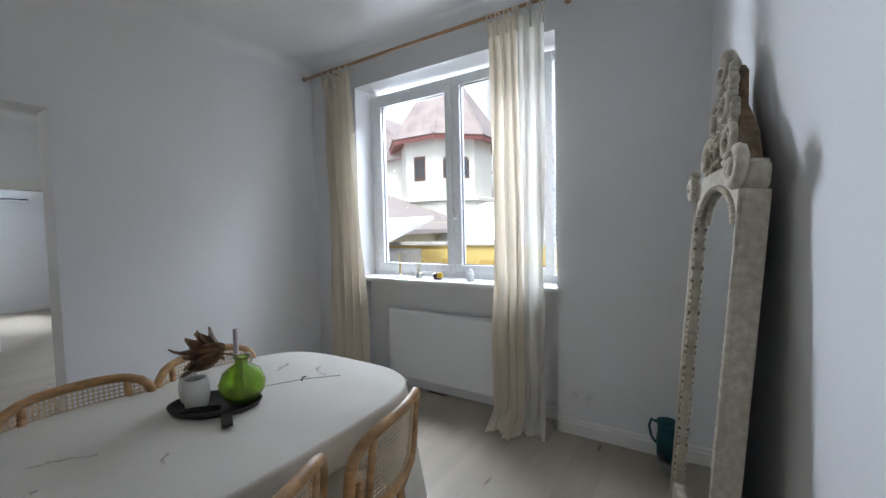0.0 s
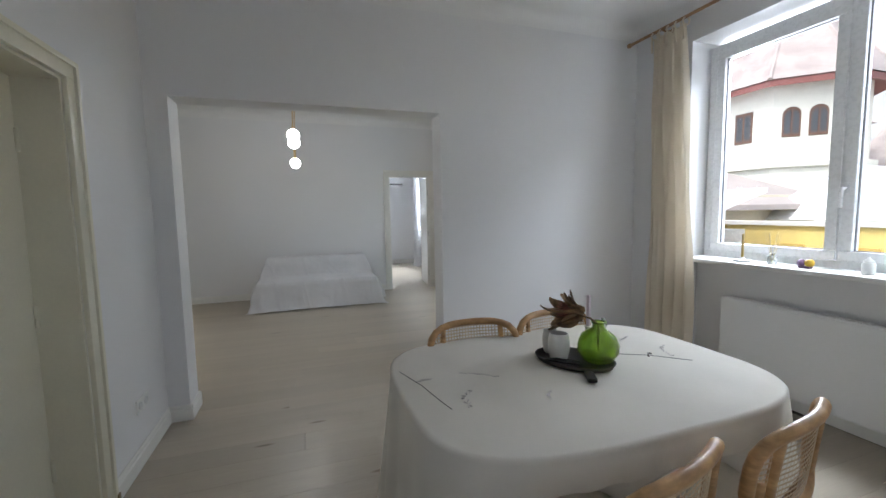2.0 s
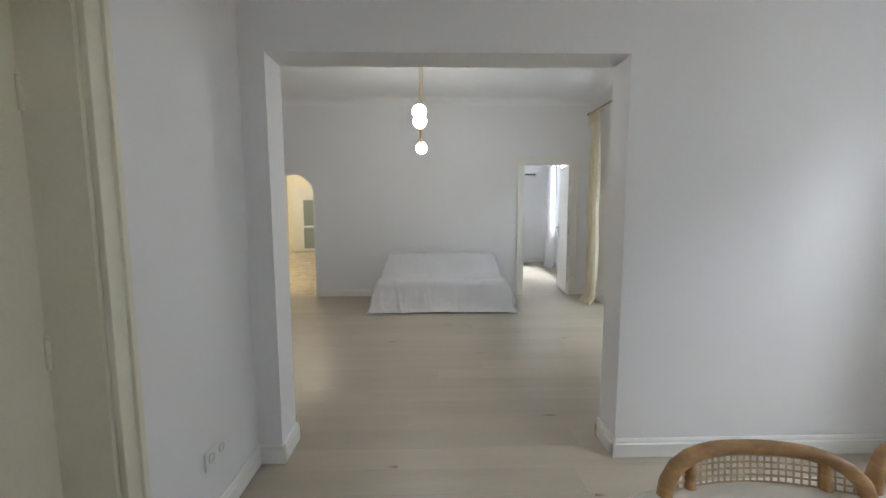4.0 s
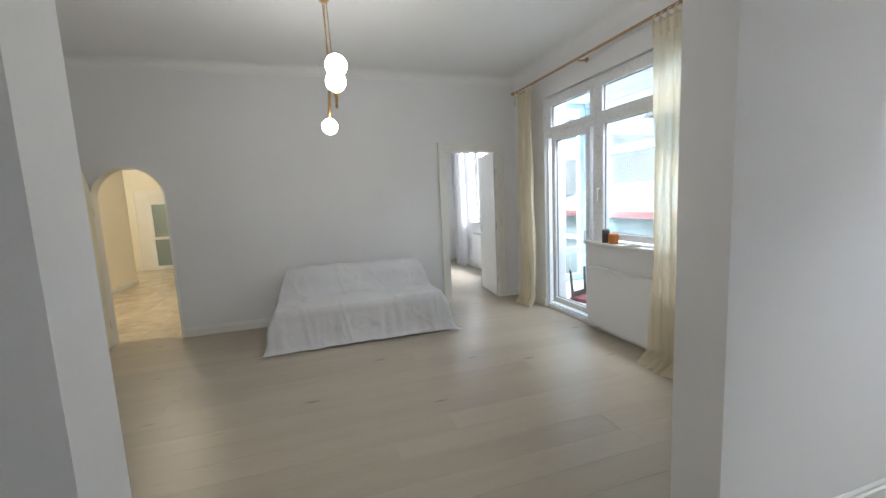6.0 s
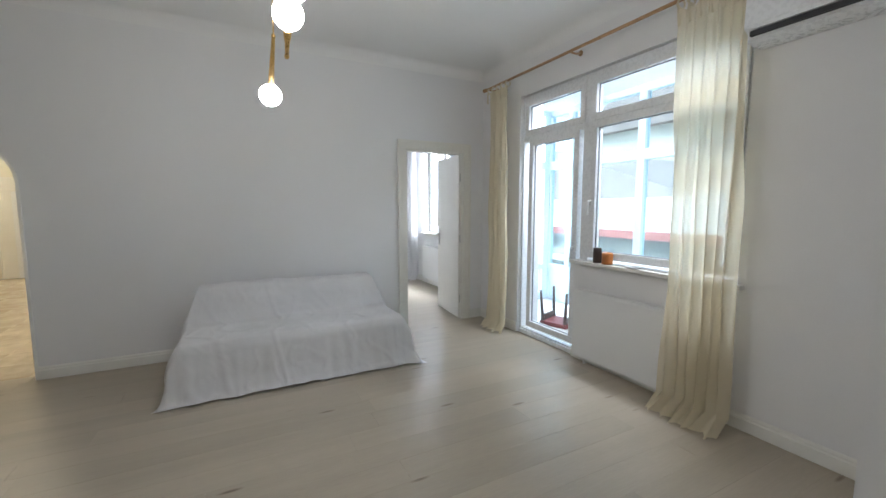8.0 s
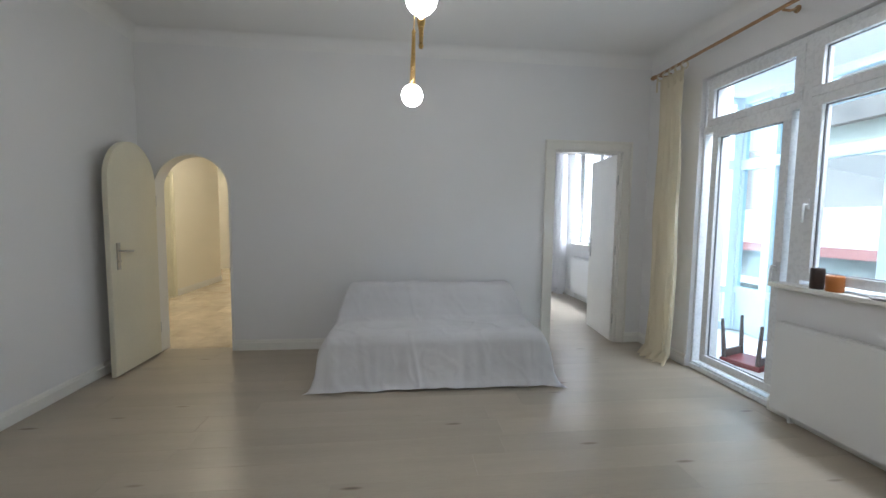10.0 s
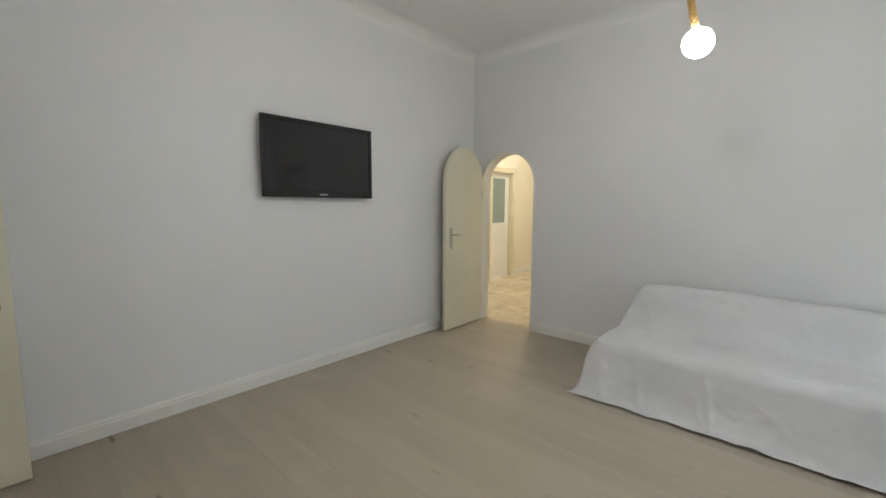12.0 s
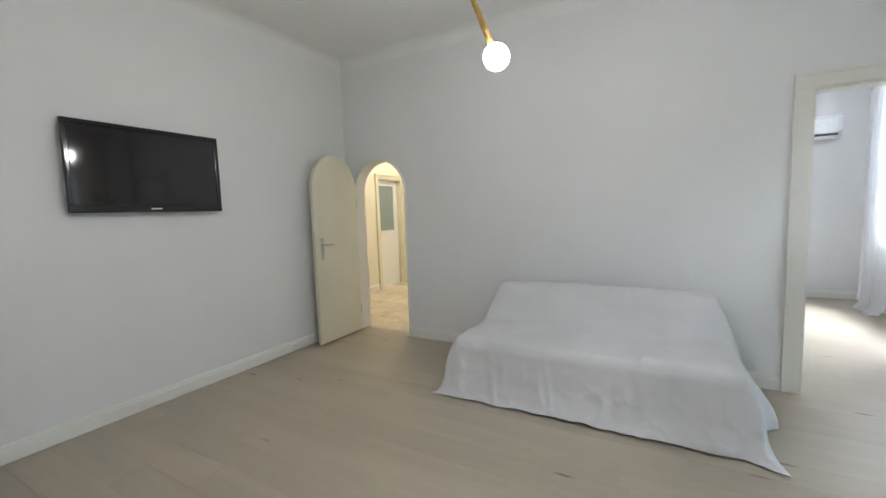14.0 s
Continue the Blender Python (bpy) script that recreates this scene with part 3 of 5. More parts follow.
def handle_set(parent, x, y, z, out, along, material, label):
    bm = bmesh.new()
    box(bm, x - 0.02, x + 0.02, y, y + out * 0.009, z - 0.15, z + 0.07, 0.004)
    plate = part("door_plate", bm, material, parent, label)
    bm = bmesh.new()
    lever(bm, x, y, z, out, along)
    part("lever", bm, material, plate, "", True)
    bm = bmesh.new()
    tube(bm, [(x, y + out * 0.008, z - 0.08), (x, y + out * 0.02, z - 0.08)], 0.010, 10)
    part("keyhole", bm, material, plate)


def hinge(parent, x, y, z, material):
    bm = bmesh.new()
    tube(bm, [(x, y, z - 0.045), (x, y, z + 0.045)], 0.008, 8)
    lathe(bm, [(0.009, 0), (0.006, 0.008), (0.002, 0.012)], 8, (x, y, z + 0.045))
    part("hinge", bm, material, parent, "painted pin hinge", True)


def casing(name, m, w, h, width, depth_in, label, material=CREAM):
    """A door frame: moulded faces round an opening of w by h, lining that goes depth_in into the wall (+y)."""
    c = thing(name, m, label, "door frame", "", "structure")
    t = 0.022
    def face(x0, x1, z0, z1):
        bm = boxes((x0, x1, -t, 0, z0, z1), bevel=0.004)
        return bm
    part("stile", face(-width, 0, 0.002, h), material, c)
    part("stile", face(w, w + width, 0.002, h), material, c)
    part("head", face(-width, w + width, h, h + width), material, c)
    b = 0.016
    part("moulding", boxes((-width - 0.006, -width + b, -t - 0.012, 0, 0.002, h + width - b), bevel=0.003), material, c)
    part("moulding", boxes((w + width - b, w + width + 0.006, -t - 0.012, 0, 0.002, h + width - b), bevel=0.003), material, c)
    part("moulding", boxes((-width - 0.006, w + width + 0.006, -t - 0.012, 0, h + width - b, h + width + 0.006), bevel=0.003), material, c)
    part("lining", boxes((-0.001, 0.014, 0, depth_in, 0.002, h)), material, c)
    part("lining", boxes((w - 0.014, w + 0.001, 0, depth_in, 0.002, h)), material, c)
    part("lining", boxes((0.014, w - 0.014, 0, depth_in, h - 0.014, h + 0.001)), material, c)
    return c


# bedroom doorway and its open leaf
casing("door_frame_1", pose(0.10, -0.001, 0), 0.74, 2.045, 0.095, 0.14, "off-white painted frame of the bedroom doorway", PALEPAINT)
leaf = thing("door_1", pose(0.826, 0.03, 0.0, 0, 0, 84), "off-white painted flush door, standing open into the bedroom", "door")
part("leaf", boxes((0, 0.715, -0.02, 0.02, 0.008, 2.025), bevel=0.003), PALEPAINT, leaf)
handle_set(leaf, 0.66, 0.02, 1.03, 1, -1, STEEL, "steel handle plate")
handle_set(leaf, 0.66, -0.02, 1.03, -1, -1, STEEL, "steel handle plate")
for z in (0.25, 1.0, 1.75):
    hinge(leaf, -0.004, 0.0, z, STEEL)

# arch rim and its round-topped leaf
rim = thing("arch_frame", pose(0, 0, 0), "plain plastered rim round the arched doorway", "door frame", "", "structure")
bm = bmesh.new()
inner = [(ax0 + 0.005, 0.0), *[(ax0 + rad - (rad - 0.005) * math.cos(math.pi * i / 24), spring + (rad - 0.005) * math.sin(math.pi * i / 24)) for i in range(25)], (ax1 - 0.005, 0.0)]
cx, R2 = ax0 + rad, rad + 0.014
outer = [(ax0 - 0.014, 0.0), *[(cx - R2 * math.cos(math.pi * i / 24), spring + R2 * math.sin(math.pi * i / 24)) for i in range(25)], (ax1 + 0.014, 0.0)]
va = [[bm.verts.new((x, y, max(z, 0.002))) for x, z in ring] for ring, y in ((outer, 0.0), (outer, -0.006), (inner, -0.010), (inner, 0.15))]
for a, b in zip(va, va[1:]):
    for i in range(len(a) - 1):
        bm.faces.new((a[i], a[i + 1], b[i + 1], b[i]))
part("rim", bm, TRIM, rim, "", False)
adoor = thing("door_2", pose(ax0 + 0.004, -0.025, 0, 0, 0, -89.2), "cream round-topped wooden door, standing open against the wall", "door")
bm = bmesh.new()
lw = 0.637
prism(bm, [(0, 0.012), (lw, 0.012), *[(lw / 2 + lw / 2 * math.cos(math.pi * i / 24), spring + 0.03 + (rad + 0.01) * math.sin(math.pi * i / 24)) for i in range(25)]], "y", -0.02, 0.02)
bmesh.ops.bevel(bm, geom=[e for e in bm.edges if len(e.link_faces) == 2 and abs(e.verts[0].co.y - e.verts[1].co.y) < 1e-5], offset=0.004, segments=2, affect="EDGES")
part("leaf", bm, CREAM, adoor)
handle_set(adoor, lw - 0.085, 0.02, 1.03, 1, -1, STEEL, "steel handle plate")
handle_set(adoor, lw - 0.085, -0.02, 1.03, -1, -1, STEEL, "steel handle plate")
for z in (0.25, 1.45):
    hinge(adoor, -0.004, 0.015, z, STEEL)

# closed dining room door in its deep frame (local x runs north along the wall)
dfr = casing("door_frame_2", pose(DW, DY0, 0, 0, 0, 90), DY1 - DY0, DZ, 0.07, 0.21, "cream moulded frame of the dining room door")
dleaf = thing("door_3", pose(DW - 0.16, DY0, 0, 0, 0, 90), "cream painted flush door, closed", "door")
part("leaf", boxes((0.012, DY1 - DY0 - 0.012, 0.0, 0.04, 0.008, DZ - 0.016), bevel=0.003), CREAM, dleaf)
for z in (0.28, 0.97, 1.70):
    hinge(dleaf, DY1 - DY0 - 0.016, -0.006, z, CREAM)
handle_set(dleaf, 0.07, 0.0, 1.03, -1, 1, STEEL, "steel handle plate")
stop = thing("door_stop", pose(DW + 0.03, -4.985, 0.0), "small dark metal door holder at the baseboard", "door stop")
bm = bmesh.new()
box(bm, -0.006, 0.010, -0.012, 0.012, 0.004, 0.075, 0.003)
part("body", bm, BRONZE, stop)

# glazed leaf that stands open in the corner by the television wall
gl = thing("door_4", pose(-3.735, -4.58, 0, 0, 0, 89), "cream door with a tall frosted glass panel, standing open", "door")
lw, x0, x1, z0, z1 = 0.855, 0.13, 0.725, 0.345, 1.96
bm = boxes((0, x0, -0.02, 0.02, 0.012, 2.11), (x1, lw, -0.02, 0.02, 0.012, 2.11), (x0, x1, -0.02, 0.02, 0.012, z0), (x0, x1, -0.02, 0.02, z1, 2.11), bevel=0.002)
part("leaf", bm, CREAM, gl)
part("pane", boxes((x0, x1, -0.004, 0.004, z0, z1)), mat("pale_frosted_glass", (0.72, 0.76, 0.72), rough=0.3, var=0.03, bump=0.05), gl, "pale frosted glass")
part("bead", boxes((x0, x0 + 0.012, -0.014, -0.004, z0, z1), (x1 - 0.012, x1, -0.014, -0.004, z0, z1), (x0, x1, -0.014, -0.004, z0, z0 + 0.012), (x0, x1, -0.014, -0.004, z1 - 0.012, z1)), CREAM, gl)
handle_set(gl, lw - 0.06, -0.02, 1.0, -1, -1, BRONZE, "antique bronze handle plate")

# hall doors with glass
def glazed_door(name, m, w, h, label, split):
    d = thing(name, m, label, "door")
    s = 0.09
    rows = [(0, s, -0.02, 0.02, 0.01, h), (w - s, w, -0.02, 0.02, 0.01, h), (s, w - s, -0.02, 0.02, h - s, h), (s, w - s, -0.02, 0.02, 0.01, 0.10 if split < 0.9 else split), (s, w - s, -0.02, 0.02, split, split + 0.07)]
    part("leaf", boxes(*rows, bevel=0.003), PVC, d)
    part("pane", boxes((s, w - s, -0.004, 0.004, 0.09, h - s)), FROST, d, "frosted glass")
    part("bead", boxes((s, s + 0.01, -0.012, -0.004, split + 0.07, h - s), (w - s - 0.01, w - s, -0.012, -0.004, split + 0.07, h - s)), PVC, d)
    return d


casing("door_frame_3", pose(-5.12, 2.10, 0, 0, 0, 90), 0.64, 1.93, 0.08, 0.15, "cream frame of the glazed hall door")
glazed_door("door_5", pose(-5.20, 2.115, 0, 0, 0, 90), 0.61, 1.91, "white hall door with a frosted upper pane", 0.95)
casing("door_frame_4", pose(-5.45, 6.5, 0), 0.78, 1.72, 0.24, 0.02, "white frame of the glazed far hall door", TRIM)
glazed_door("door_6", pose(-5.44, 6.46, 0), 0.76, 1.70, "white glazed door at the end of the hall", 0.75)
post = thing("wooden_panel", pose(-3.06, 0.155, 0), "brown wooden board leaning just behind the arch", "board")
bm = boxes((0, 0.05, 0, 0.012, 0.002, 0.62), bevel=0.003)
bmesh.ops.transform(bm, matrix=Matrix.Rotation(radians(-4), 4, "Y"), verts=bm.verts[:])
part("board", bm, RODWOOD, post)


# ---- dining room things ----


def at(x, y, z, *turn):
    """A pose in the dining room, whose corner is taken as a little off the living room's."""
    return pose(x + 0.03, y + 0.04, z, *turn)


TX0, TX1, TY0, TY1, TZ = -1.02, 0.375, -6.36, -5.345, 0.748
TCX, TCY = (TX0 + TX1) / 2, (TY0 + TY1) / 2
table = thing("dining_table", pose(TCX, TCY, 0), "wooden dining table under a long cloth", "table")


def squircle(a, b, n=3.9, k=96):
    out = []
    for i in range(k):
        q = 2 * math.pi * i / k
        c, s = math.cos(q), math.sin(q)
        r = (abs(c / a) ** n + abs(s / b) ** n) ** (-1 / n)
        out.append((r * c, r * s))
    return out


bm = bmesh.new()
prism(bm, squircle((TX1 - TX0) / 2 - 0.012, (TY1 - TY0) / 2 - 0.012), "z", TZ - 0.034, TZ - 0.004)
part("tabletop", bm, RODWOOD, table)
for sx in (-1, 1):
    for sy in (-1, 1):
        bm = bmesh.new()
        tube(bm, [(sx * 0.52, sy * 0.32, 0.0), (sx * 0.50, sy * 0.30, 0.4), (sx * 0.48, sy * 0.29, TZ - 0.034)], [0.022, 0.03, 0.035], 10)
        part("leg", bm, RODWOOD, table)

clo = thing("tablecloth", pose(TCX, TCY, 0), "cream linen tablecloth with dark seams, hanging in folds", "tablecloth")
bm = bmesh.new()
rim_pts = squircle((TX1 - TX0) / 2, (TY1 - TY0) / 2, 3.9, 160)
rows = []
for f in (0.0, 0.25, 0.5, 0.72, 0.88, 0.965, 0.992, 1.0):
    rows.append([(x * f, y * f, TZ + (0.0 if f < 0.97 else -0.002) + 0.0015 * noise.noise((x * f * 6, y * f * 6, 1))) for x, y in rim_pts])
for k, f in enumerate((0.003, 0.012, 0.035, 0.1, 0.2, 0.32, 0.45, 0.58, 0.68)):
    row = []
    for i, (x, y) in enumerate(rim_pts):
        q = i / len(rim_pts) * 2 * math.pi
        corner = abs(math.sin(2 * q)) ** 2
        fold = (0.5 + 0.5 * math.sin(q * 26 + 1.5 * math.sin(q * 3))) * (0.25 + 0.75 * corner)
        o = 0.008 + f * (0.04 + 0.13 * fold)
        d = Vector((x, y, 0)).normalized()
        # tucked in behind the seats that stand under the edge
        tuck = min(1, max(0, (f - 0.10) / 0.14)) * max(math.exp(-((x + TCX - c) / 0.23) ** 4) for c in ((-0.635, -0.155) if y < 0 else (-0.57, -0.07)))
        o -= tuck * (o + 0.02)
        inward = (0.24 if y < 0 else -0.06) * tuck if abs(y) > 0.3 else 0
        row.append((x + d.x * o, y + d.y * o + inward, TZ - 0.006 - f * (1 + 0.04 * math.sin(q * 4))))
    rows.append(row)
rings = [[bm.verts.new(p) for p in r] for r in rows[1:]]
cen = bm.verts.new((0, 0, TZ))
for i in range(160):
    bm.faces.new((cen, rings[0][i], rings[0][(i + 1) % 160]))
for a, b in zip(rings, rings[1:]):
    for i in range(160):
        bm.faces.new((a[i], b[i], b[(i + 1) % 160], a[(i + 1) % 160]))
part("cloth", bm, TCLOTH, clo, "", True)
INK = mat("faded_brown_stitching", (0.16, 0.13, 0.11), rough=0.9, bump=0.1)
FAINT = mat("faint_lilac_print", (0.66, 0.61, 0.59), rough=0.9, bump=0.1)


def seam(pts, r=0.0011):
    bm = bmesh.new()
    tube(bm, [(x + 0.03 - TCX, y + 0.04 - TCY, TZ + 0.0012) for x, y in pts], r, 6)
    part("seam", bm, INK, clo, "dark stitched seam")


seam([(-1.02, -5.70), (-0.97, -5.86), (-0.955, -5.945), (-0.93, -6.06)])
seam([(-0.20, -5.78), (-0.02, -5.88), (0.03, -5.905), (0.15, -6.02)])
seam([(0.02, -5.92), (0.05, -5.89), (0.06, -5.90)], 0.004)


def print_mark(x, y, w, h, turn, seed):
    rd = random.Random(seed)
    bm = bmesh.new()
    for i in range(9):
        u = (i + 0.5) / 9 - 0.5
        px, py = u * w, 0.4 * h * math.cos(u * 3) + rd.uniform(-0.2, 0.2) * h
        c, s = math.cos(turn), math.sin(turn)
        pts = [(x - TCX + c * (px + k * 0.006) - s * (py + rd.uniform(-1, 1) * h * 0.3), y - TCY + s * (px + k * 0.006) + c * (py + rd.uniform(-1, 1) * h * 0.3), TZ + 0.0014) for k in range(4)]
        tube(bm, pts, 0.0012, 4)
    part("print", bm, FAINT, clo, "faint printed motif")


for k, a in enumerate(((-0.72, -5.80, 0.16, 0.03, -0.6), (-0.82, -5.98, 0.12, 0.04, 1.2), (-0.93, -5.78, 0.06, 0.02, 0.2), (0.18, -5.86, 0.14, 0.04, 1.0), (-0.55, -6.05, 0.06, 0.02, 0.9), (0.12, -5.66, 0.10, 0.03, 0.4))):
    print_mark(*a, k)


def cane_chair(m, label):
    """Rattan chair: seat ring with cushion, bent back frame with a cane panel. Front is +y."""
    ch = thing("dining_chair", m, label, "chair", "chairs round the table")
    # back frame: a bent loop, slightly hollow and leaning back
    def back(u, v):
        return Vector((u, -0.20 - 0.10 * (v - 0.45) - 0.05 * (1 - (u / 0.23) ** 2), v))
    loop = []
    for i in range(40):
        q = 2 * math.pi * i / 40
        c, s = math.cos(q), math.sin(q)
        r = (abs(c / 0.225) ** 3.4 + abs(s / 0.125) ** 3.4) ** (-1 / 3.4)
        loop.append(back(r * c, 0.705 + r * s))
    bm = bmesh.new()
    tube(bm, loop, 0.017, 10, closed=True)
    part("back_frame", bm, RATTAN, ch, "", True)
    for sgn in (-1, 1):
        bm = bmesh.new()
        tube(bm, [back(sgn * 0.155, 0.60), back(sgn * 0.155, 0.70), back(sgn * 0.15, 0.81)], 0.013, 8)
        part("back_slat", bm, RATTAN, ch, "", True)
    bm = bmesh.new()
    def strip(a, b, wd):
        n = (b - a).cross(Vector((0, 1, 0))).normalized() * wd
        mid = [a.lerp(b, k / 6) for k in range(7)]
        pts = []
        for p in mid:
            pts.append(back(p.x, p.z))
        for p, q in zip(pts, pts[1:]):
            bm.faces.new([bm.verts.new(v) for v in (p - n, q - n, q + n, p + n)])
    for i in range(27):
        u = -0.20 + 0.4 * i / 26
        hgt = 0.116 * (1 - abs(u / 0.222) ** 4) ** 0.25
        strip(Vector((u, 0, 0.705 - hgt)), Vector((u, 0, 0.705 + hgt)), 0.0026)
    for i in range(15):
        v = -0.106 + 0.212 * i / 14
        wid = 0.208 * (1 - abs(v / 0.12) ** 4) ** 0.25
        strip(Vector((-wid, 0, 0.705 + v)), Vector((wid, 0, 0.705 + v)), 0.0026)
    tagged(part("cane_panel", bm, CANE, ch, "woven cane panel"), "woven cane panel", kind="stuff")
    bm = bmesh.new()
    tube(bm, [(0.215 * math.cos(q), 0.02 + 0.215 * math.sin(q), 0.435) for q in (2 * math.pi * i / 32 for i in range(32))], 0.019, 10, closed=True)
    part("seat_frame", bm, RATTAN, ch, "", True)
    bm = bmesh.new()
    lathe(bm, [(0.02, 0.43), (0.19, 0.432), (0.212, 0.448), (0.215, 0.468), (0.200, 0.486), (0.14, 0.496), (0.02, 0.50)], 32, (0, 0.02, 0))
    part("seat", bm, CUSHION, ch, "cream padded seat cushion", True)
    for sgn in (-1, 1):
        bm = bmesh.new()
        tube(bm, [(sgn * 0.19, 0.20, 0), (sgn * 0.178, 0.175, 0.25), (sgn * 0.16, 0.15, 0.44)], [0.013, 0.016, 0.017], 10)
        part("leg", bm, RATTAN, ch, "", True)
        bm = bmesh.new()
        tube(bm, [(sgn * 0.20, -0.27, 0), (sgn * 0.185, -0.20, 0.22), (sgn * 0.175, -0.185, 0.44), back(sgn * 0.19, 0.55), back(sgn * 0.19, 0.70)], [0.013, 0.016, 0.017, 0.015, 0.013], 10)
        part("leg", bm, RATTAN, ch, "", True)
    bm = bmesh.new()
    tube(bm, [(0.165 * math.cos(q), 0.0 + 0.165 * math.sin(q), 0.20) for q in (2 * math.pi * i / 24 for i in range(24))], 0.011, 8, closed=True)
    part("stretcher", bm, RATTAN, ch, "", True)
    for sgn in (-1, 1):
        bm = bmesh.new()
        tube(bm, [(sgn * 0.18, 0.17, 0.26), (sgn * 0.10, 0.165, 0.36), (0.0, 0.16, 0.405)], 0.009, 8)
        tube(bm, [(sgn * 0.19, -0.19, 0.24), (sgn * 0.20, 0.0, 0.38), (sgn * 0.185, 0.15, 0.26)], 0.009, 8)
        part("brace", bm, RATTAN, ch, "", True)
    return ch


CHAIR = cane_chair(at(-0.665, -6.36, 0, 0, 0, 15), "honey rattan dining chair with cane back and cream cushion")
copy_thing(CHAIR, at(-0.185, -6.31, 0, 0, 0, 14))
copy_thing(CHAIR, at(-0.60, -5.68, 0, 0, 0, 177))
copy_thing(CHAIR, at(-0.10, -5.66, 0, 0, 0, 183))

# tray with its vessels
DARKWOOD = mat("near_black_wood", (0.022, 0.016, 0.013), rough=0.55, var=0.2, vscale=8, bump=0.2, bscale=60, stretch=(1, 6, 1))
tray = thing("tray", at(-0.315, -5.86, TZ + 0.001, 0, 0, 35), "dark wooden oval serving board with a short handle", "tray")
bm = bmesh.new()
out = [(0.118 * math.cos(q), 0.165 * math.sin(q)) for q in (2 * math.pi * i / 48 for i in range(48))]
lo = [bm.verts.new((x * 0.9, y * 0.93, 0.003)) for x, y in out]
hi = [bm.verts.new((x, y, 0.022)) for x, y in out]
inn = [bm.verts.new((x * 0.93, y * 0.955, 0.022)) for x, y in out]
bot = [bm.verts.new((x * 0.88, y * 0.92, 0.012)) for x, y in out]
bm.faces.new(lo[::-1])
bm.faces.new(bot)
for a, b in ((lo, hi), (hi, inn), (inn, bot)):
    for i in range(48):
        bm.faces.new((a[i], a[(i + 1) % 48], b[(i + 1) % 48], b[i]))
part("board", bm, DARKWOOD, tray, "", True)
bm = boxes((-0.105, -0.185, -0.105, -0.07, 0.006, 0.022), bevel=0.005)
bmesh.ops.rotate(bm, verts=bm.verts[:], cent=(-0.10, -0.1, 0), matrix=Matrix.Rotation(radians(28), 3, "Z"))
part("handle", bm, DARKWOOD, tray)
TRAYZ = TZ + 0.014
MATTWHITE = mat("matt_white_ceramic", (0.76, 0.75, 0.70), rough=0.55, var=0.03, bump=0.1)


def barrel_cup(m, r, h, label):
    """A handleless cup with a bellied wall."""
    c = thing("white_cup", m, label, "cup", "cups on the board")
    bm = bmesh.new()
    lathe(bm, [(r * 0.70, 0), (r * 0.80, h * 0.04), (r * 0.96, h * 0.30), (r, h * 0.52), (r * 0.95, h * 0.78), (r * 0.84, h * 0.97), (r * 0.81, h),
               (r * 0.77, h * 0.97), (r * 0.87, h * 0.76), (r * 0.91, h * 0.5), (r * 0.85, h * 0.25), (r * 0.6, h * 0.1), (r * 0.1, h * 0.09)], 36)
    part("body", bm, MATTWHITE, c, "", True)
    return c


barrel_cup(at(-0.365, -5.825, TRAYZ), 0.045, 0.108, "plain white ceramic cup with a bellied wall on the dark board")
barrel_cup(at(-0.353, -5.747, TRAYZ), 0.036, 0.10, "smaller white ceramic cup close behind the first")
DRY = mat("dry_brown_leaf", (0.25, 0.15, 0.065), rough=0.6, var=0.3, vscale=20, bump=0.3, bscale=80, dirt=(0.13, 0.07, 0.035), rand=0.3)
flow = thing("dried_leaves", at(-0.245, -5.92, TRAYZ + 0.10), "dried branch with curled brown leaves in the green vase", "dried branch")
rd = random.Random(4)
LEAN = Vector((-0.73, 0.68, 0.0))
SIDE = Vector((0.68, 0.73, 0.0))
bm = bmesh.new()
tube(bm, [Vector((0.0, 0, -0.06)), Vector((0, 0, 0.055)), LEAN * 0.03 + Vector((0, 0, 0.078)), LEAN * 0.09 + Vector((0, 0, 0.09))], 0.004, 6)
part("stem", bm, DRY, flow, "", True)
for k in range(18):
    el, az = -0.40 + 1.15 * (k % 7) / 6 + rd.uniform(-0.1, 0.1), rd.uniform(-0.8, 0.8)
    L, wd = rd.uniform(0.085, 0.14), rd.uniform(0.023, 0.036)
    d = (LEAN * math.cos(az) + SIDE * math.sin(az)) * math.cos(el) + Vector((0, 0, math.sin(el)))
    s = d.cross(Vector((0.3, 0.2, 1))).normalized()
    s.rotate(Matrix.Rotation(rd.uniform(-1.0, 1.0), 3, d))
    nrm = s.cross(d)
    base = LEAN * (0.05 + 0.05 * rd.random()) + Vector((0, 0, 0.085 + 0.02 * el))
    bend, tip = rd.uniform(-0.03, 0.04), rd.uniform(0, 0.03)
    bm = bmesh.new()
    prev = None
    for i in range(9):
        f = i / 8
        ww = wd * (0.12 + 0.88 * math.sin(math.pi * min(1, f * 0.9 + 0.05)) ** 0.8)
        c = base + d * L * f + nrm * (bend * f * f + tip * f ** 5) + Vector((0, 0, -0.012 * f * f))
        cup = 0.35 * ww + 0.002 * math.sin(9 * f + k)
        row = [bm.verts.new(c - s * ww + nrm * cup), bm.verts.new(c), bm.verts.new(c + s * ww + nrm * cup)]
        if prev:
            for a in (0, 1):
                bm.faces.new((prev[a], prev[a + 1], row[a + 1], row[a]))
        prev = row
    r = bmesh.ops.extrude_face_region(bm, geom=bm.faces[:])
    bmesh.ops.translate(bm, verts=[v for v in r["geom"] if isinstance(v, bmesh.types.BMVert)], vec=nrm * 0.0012)
    part("leaf", bm, DRY, flow, "", True)
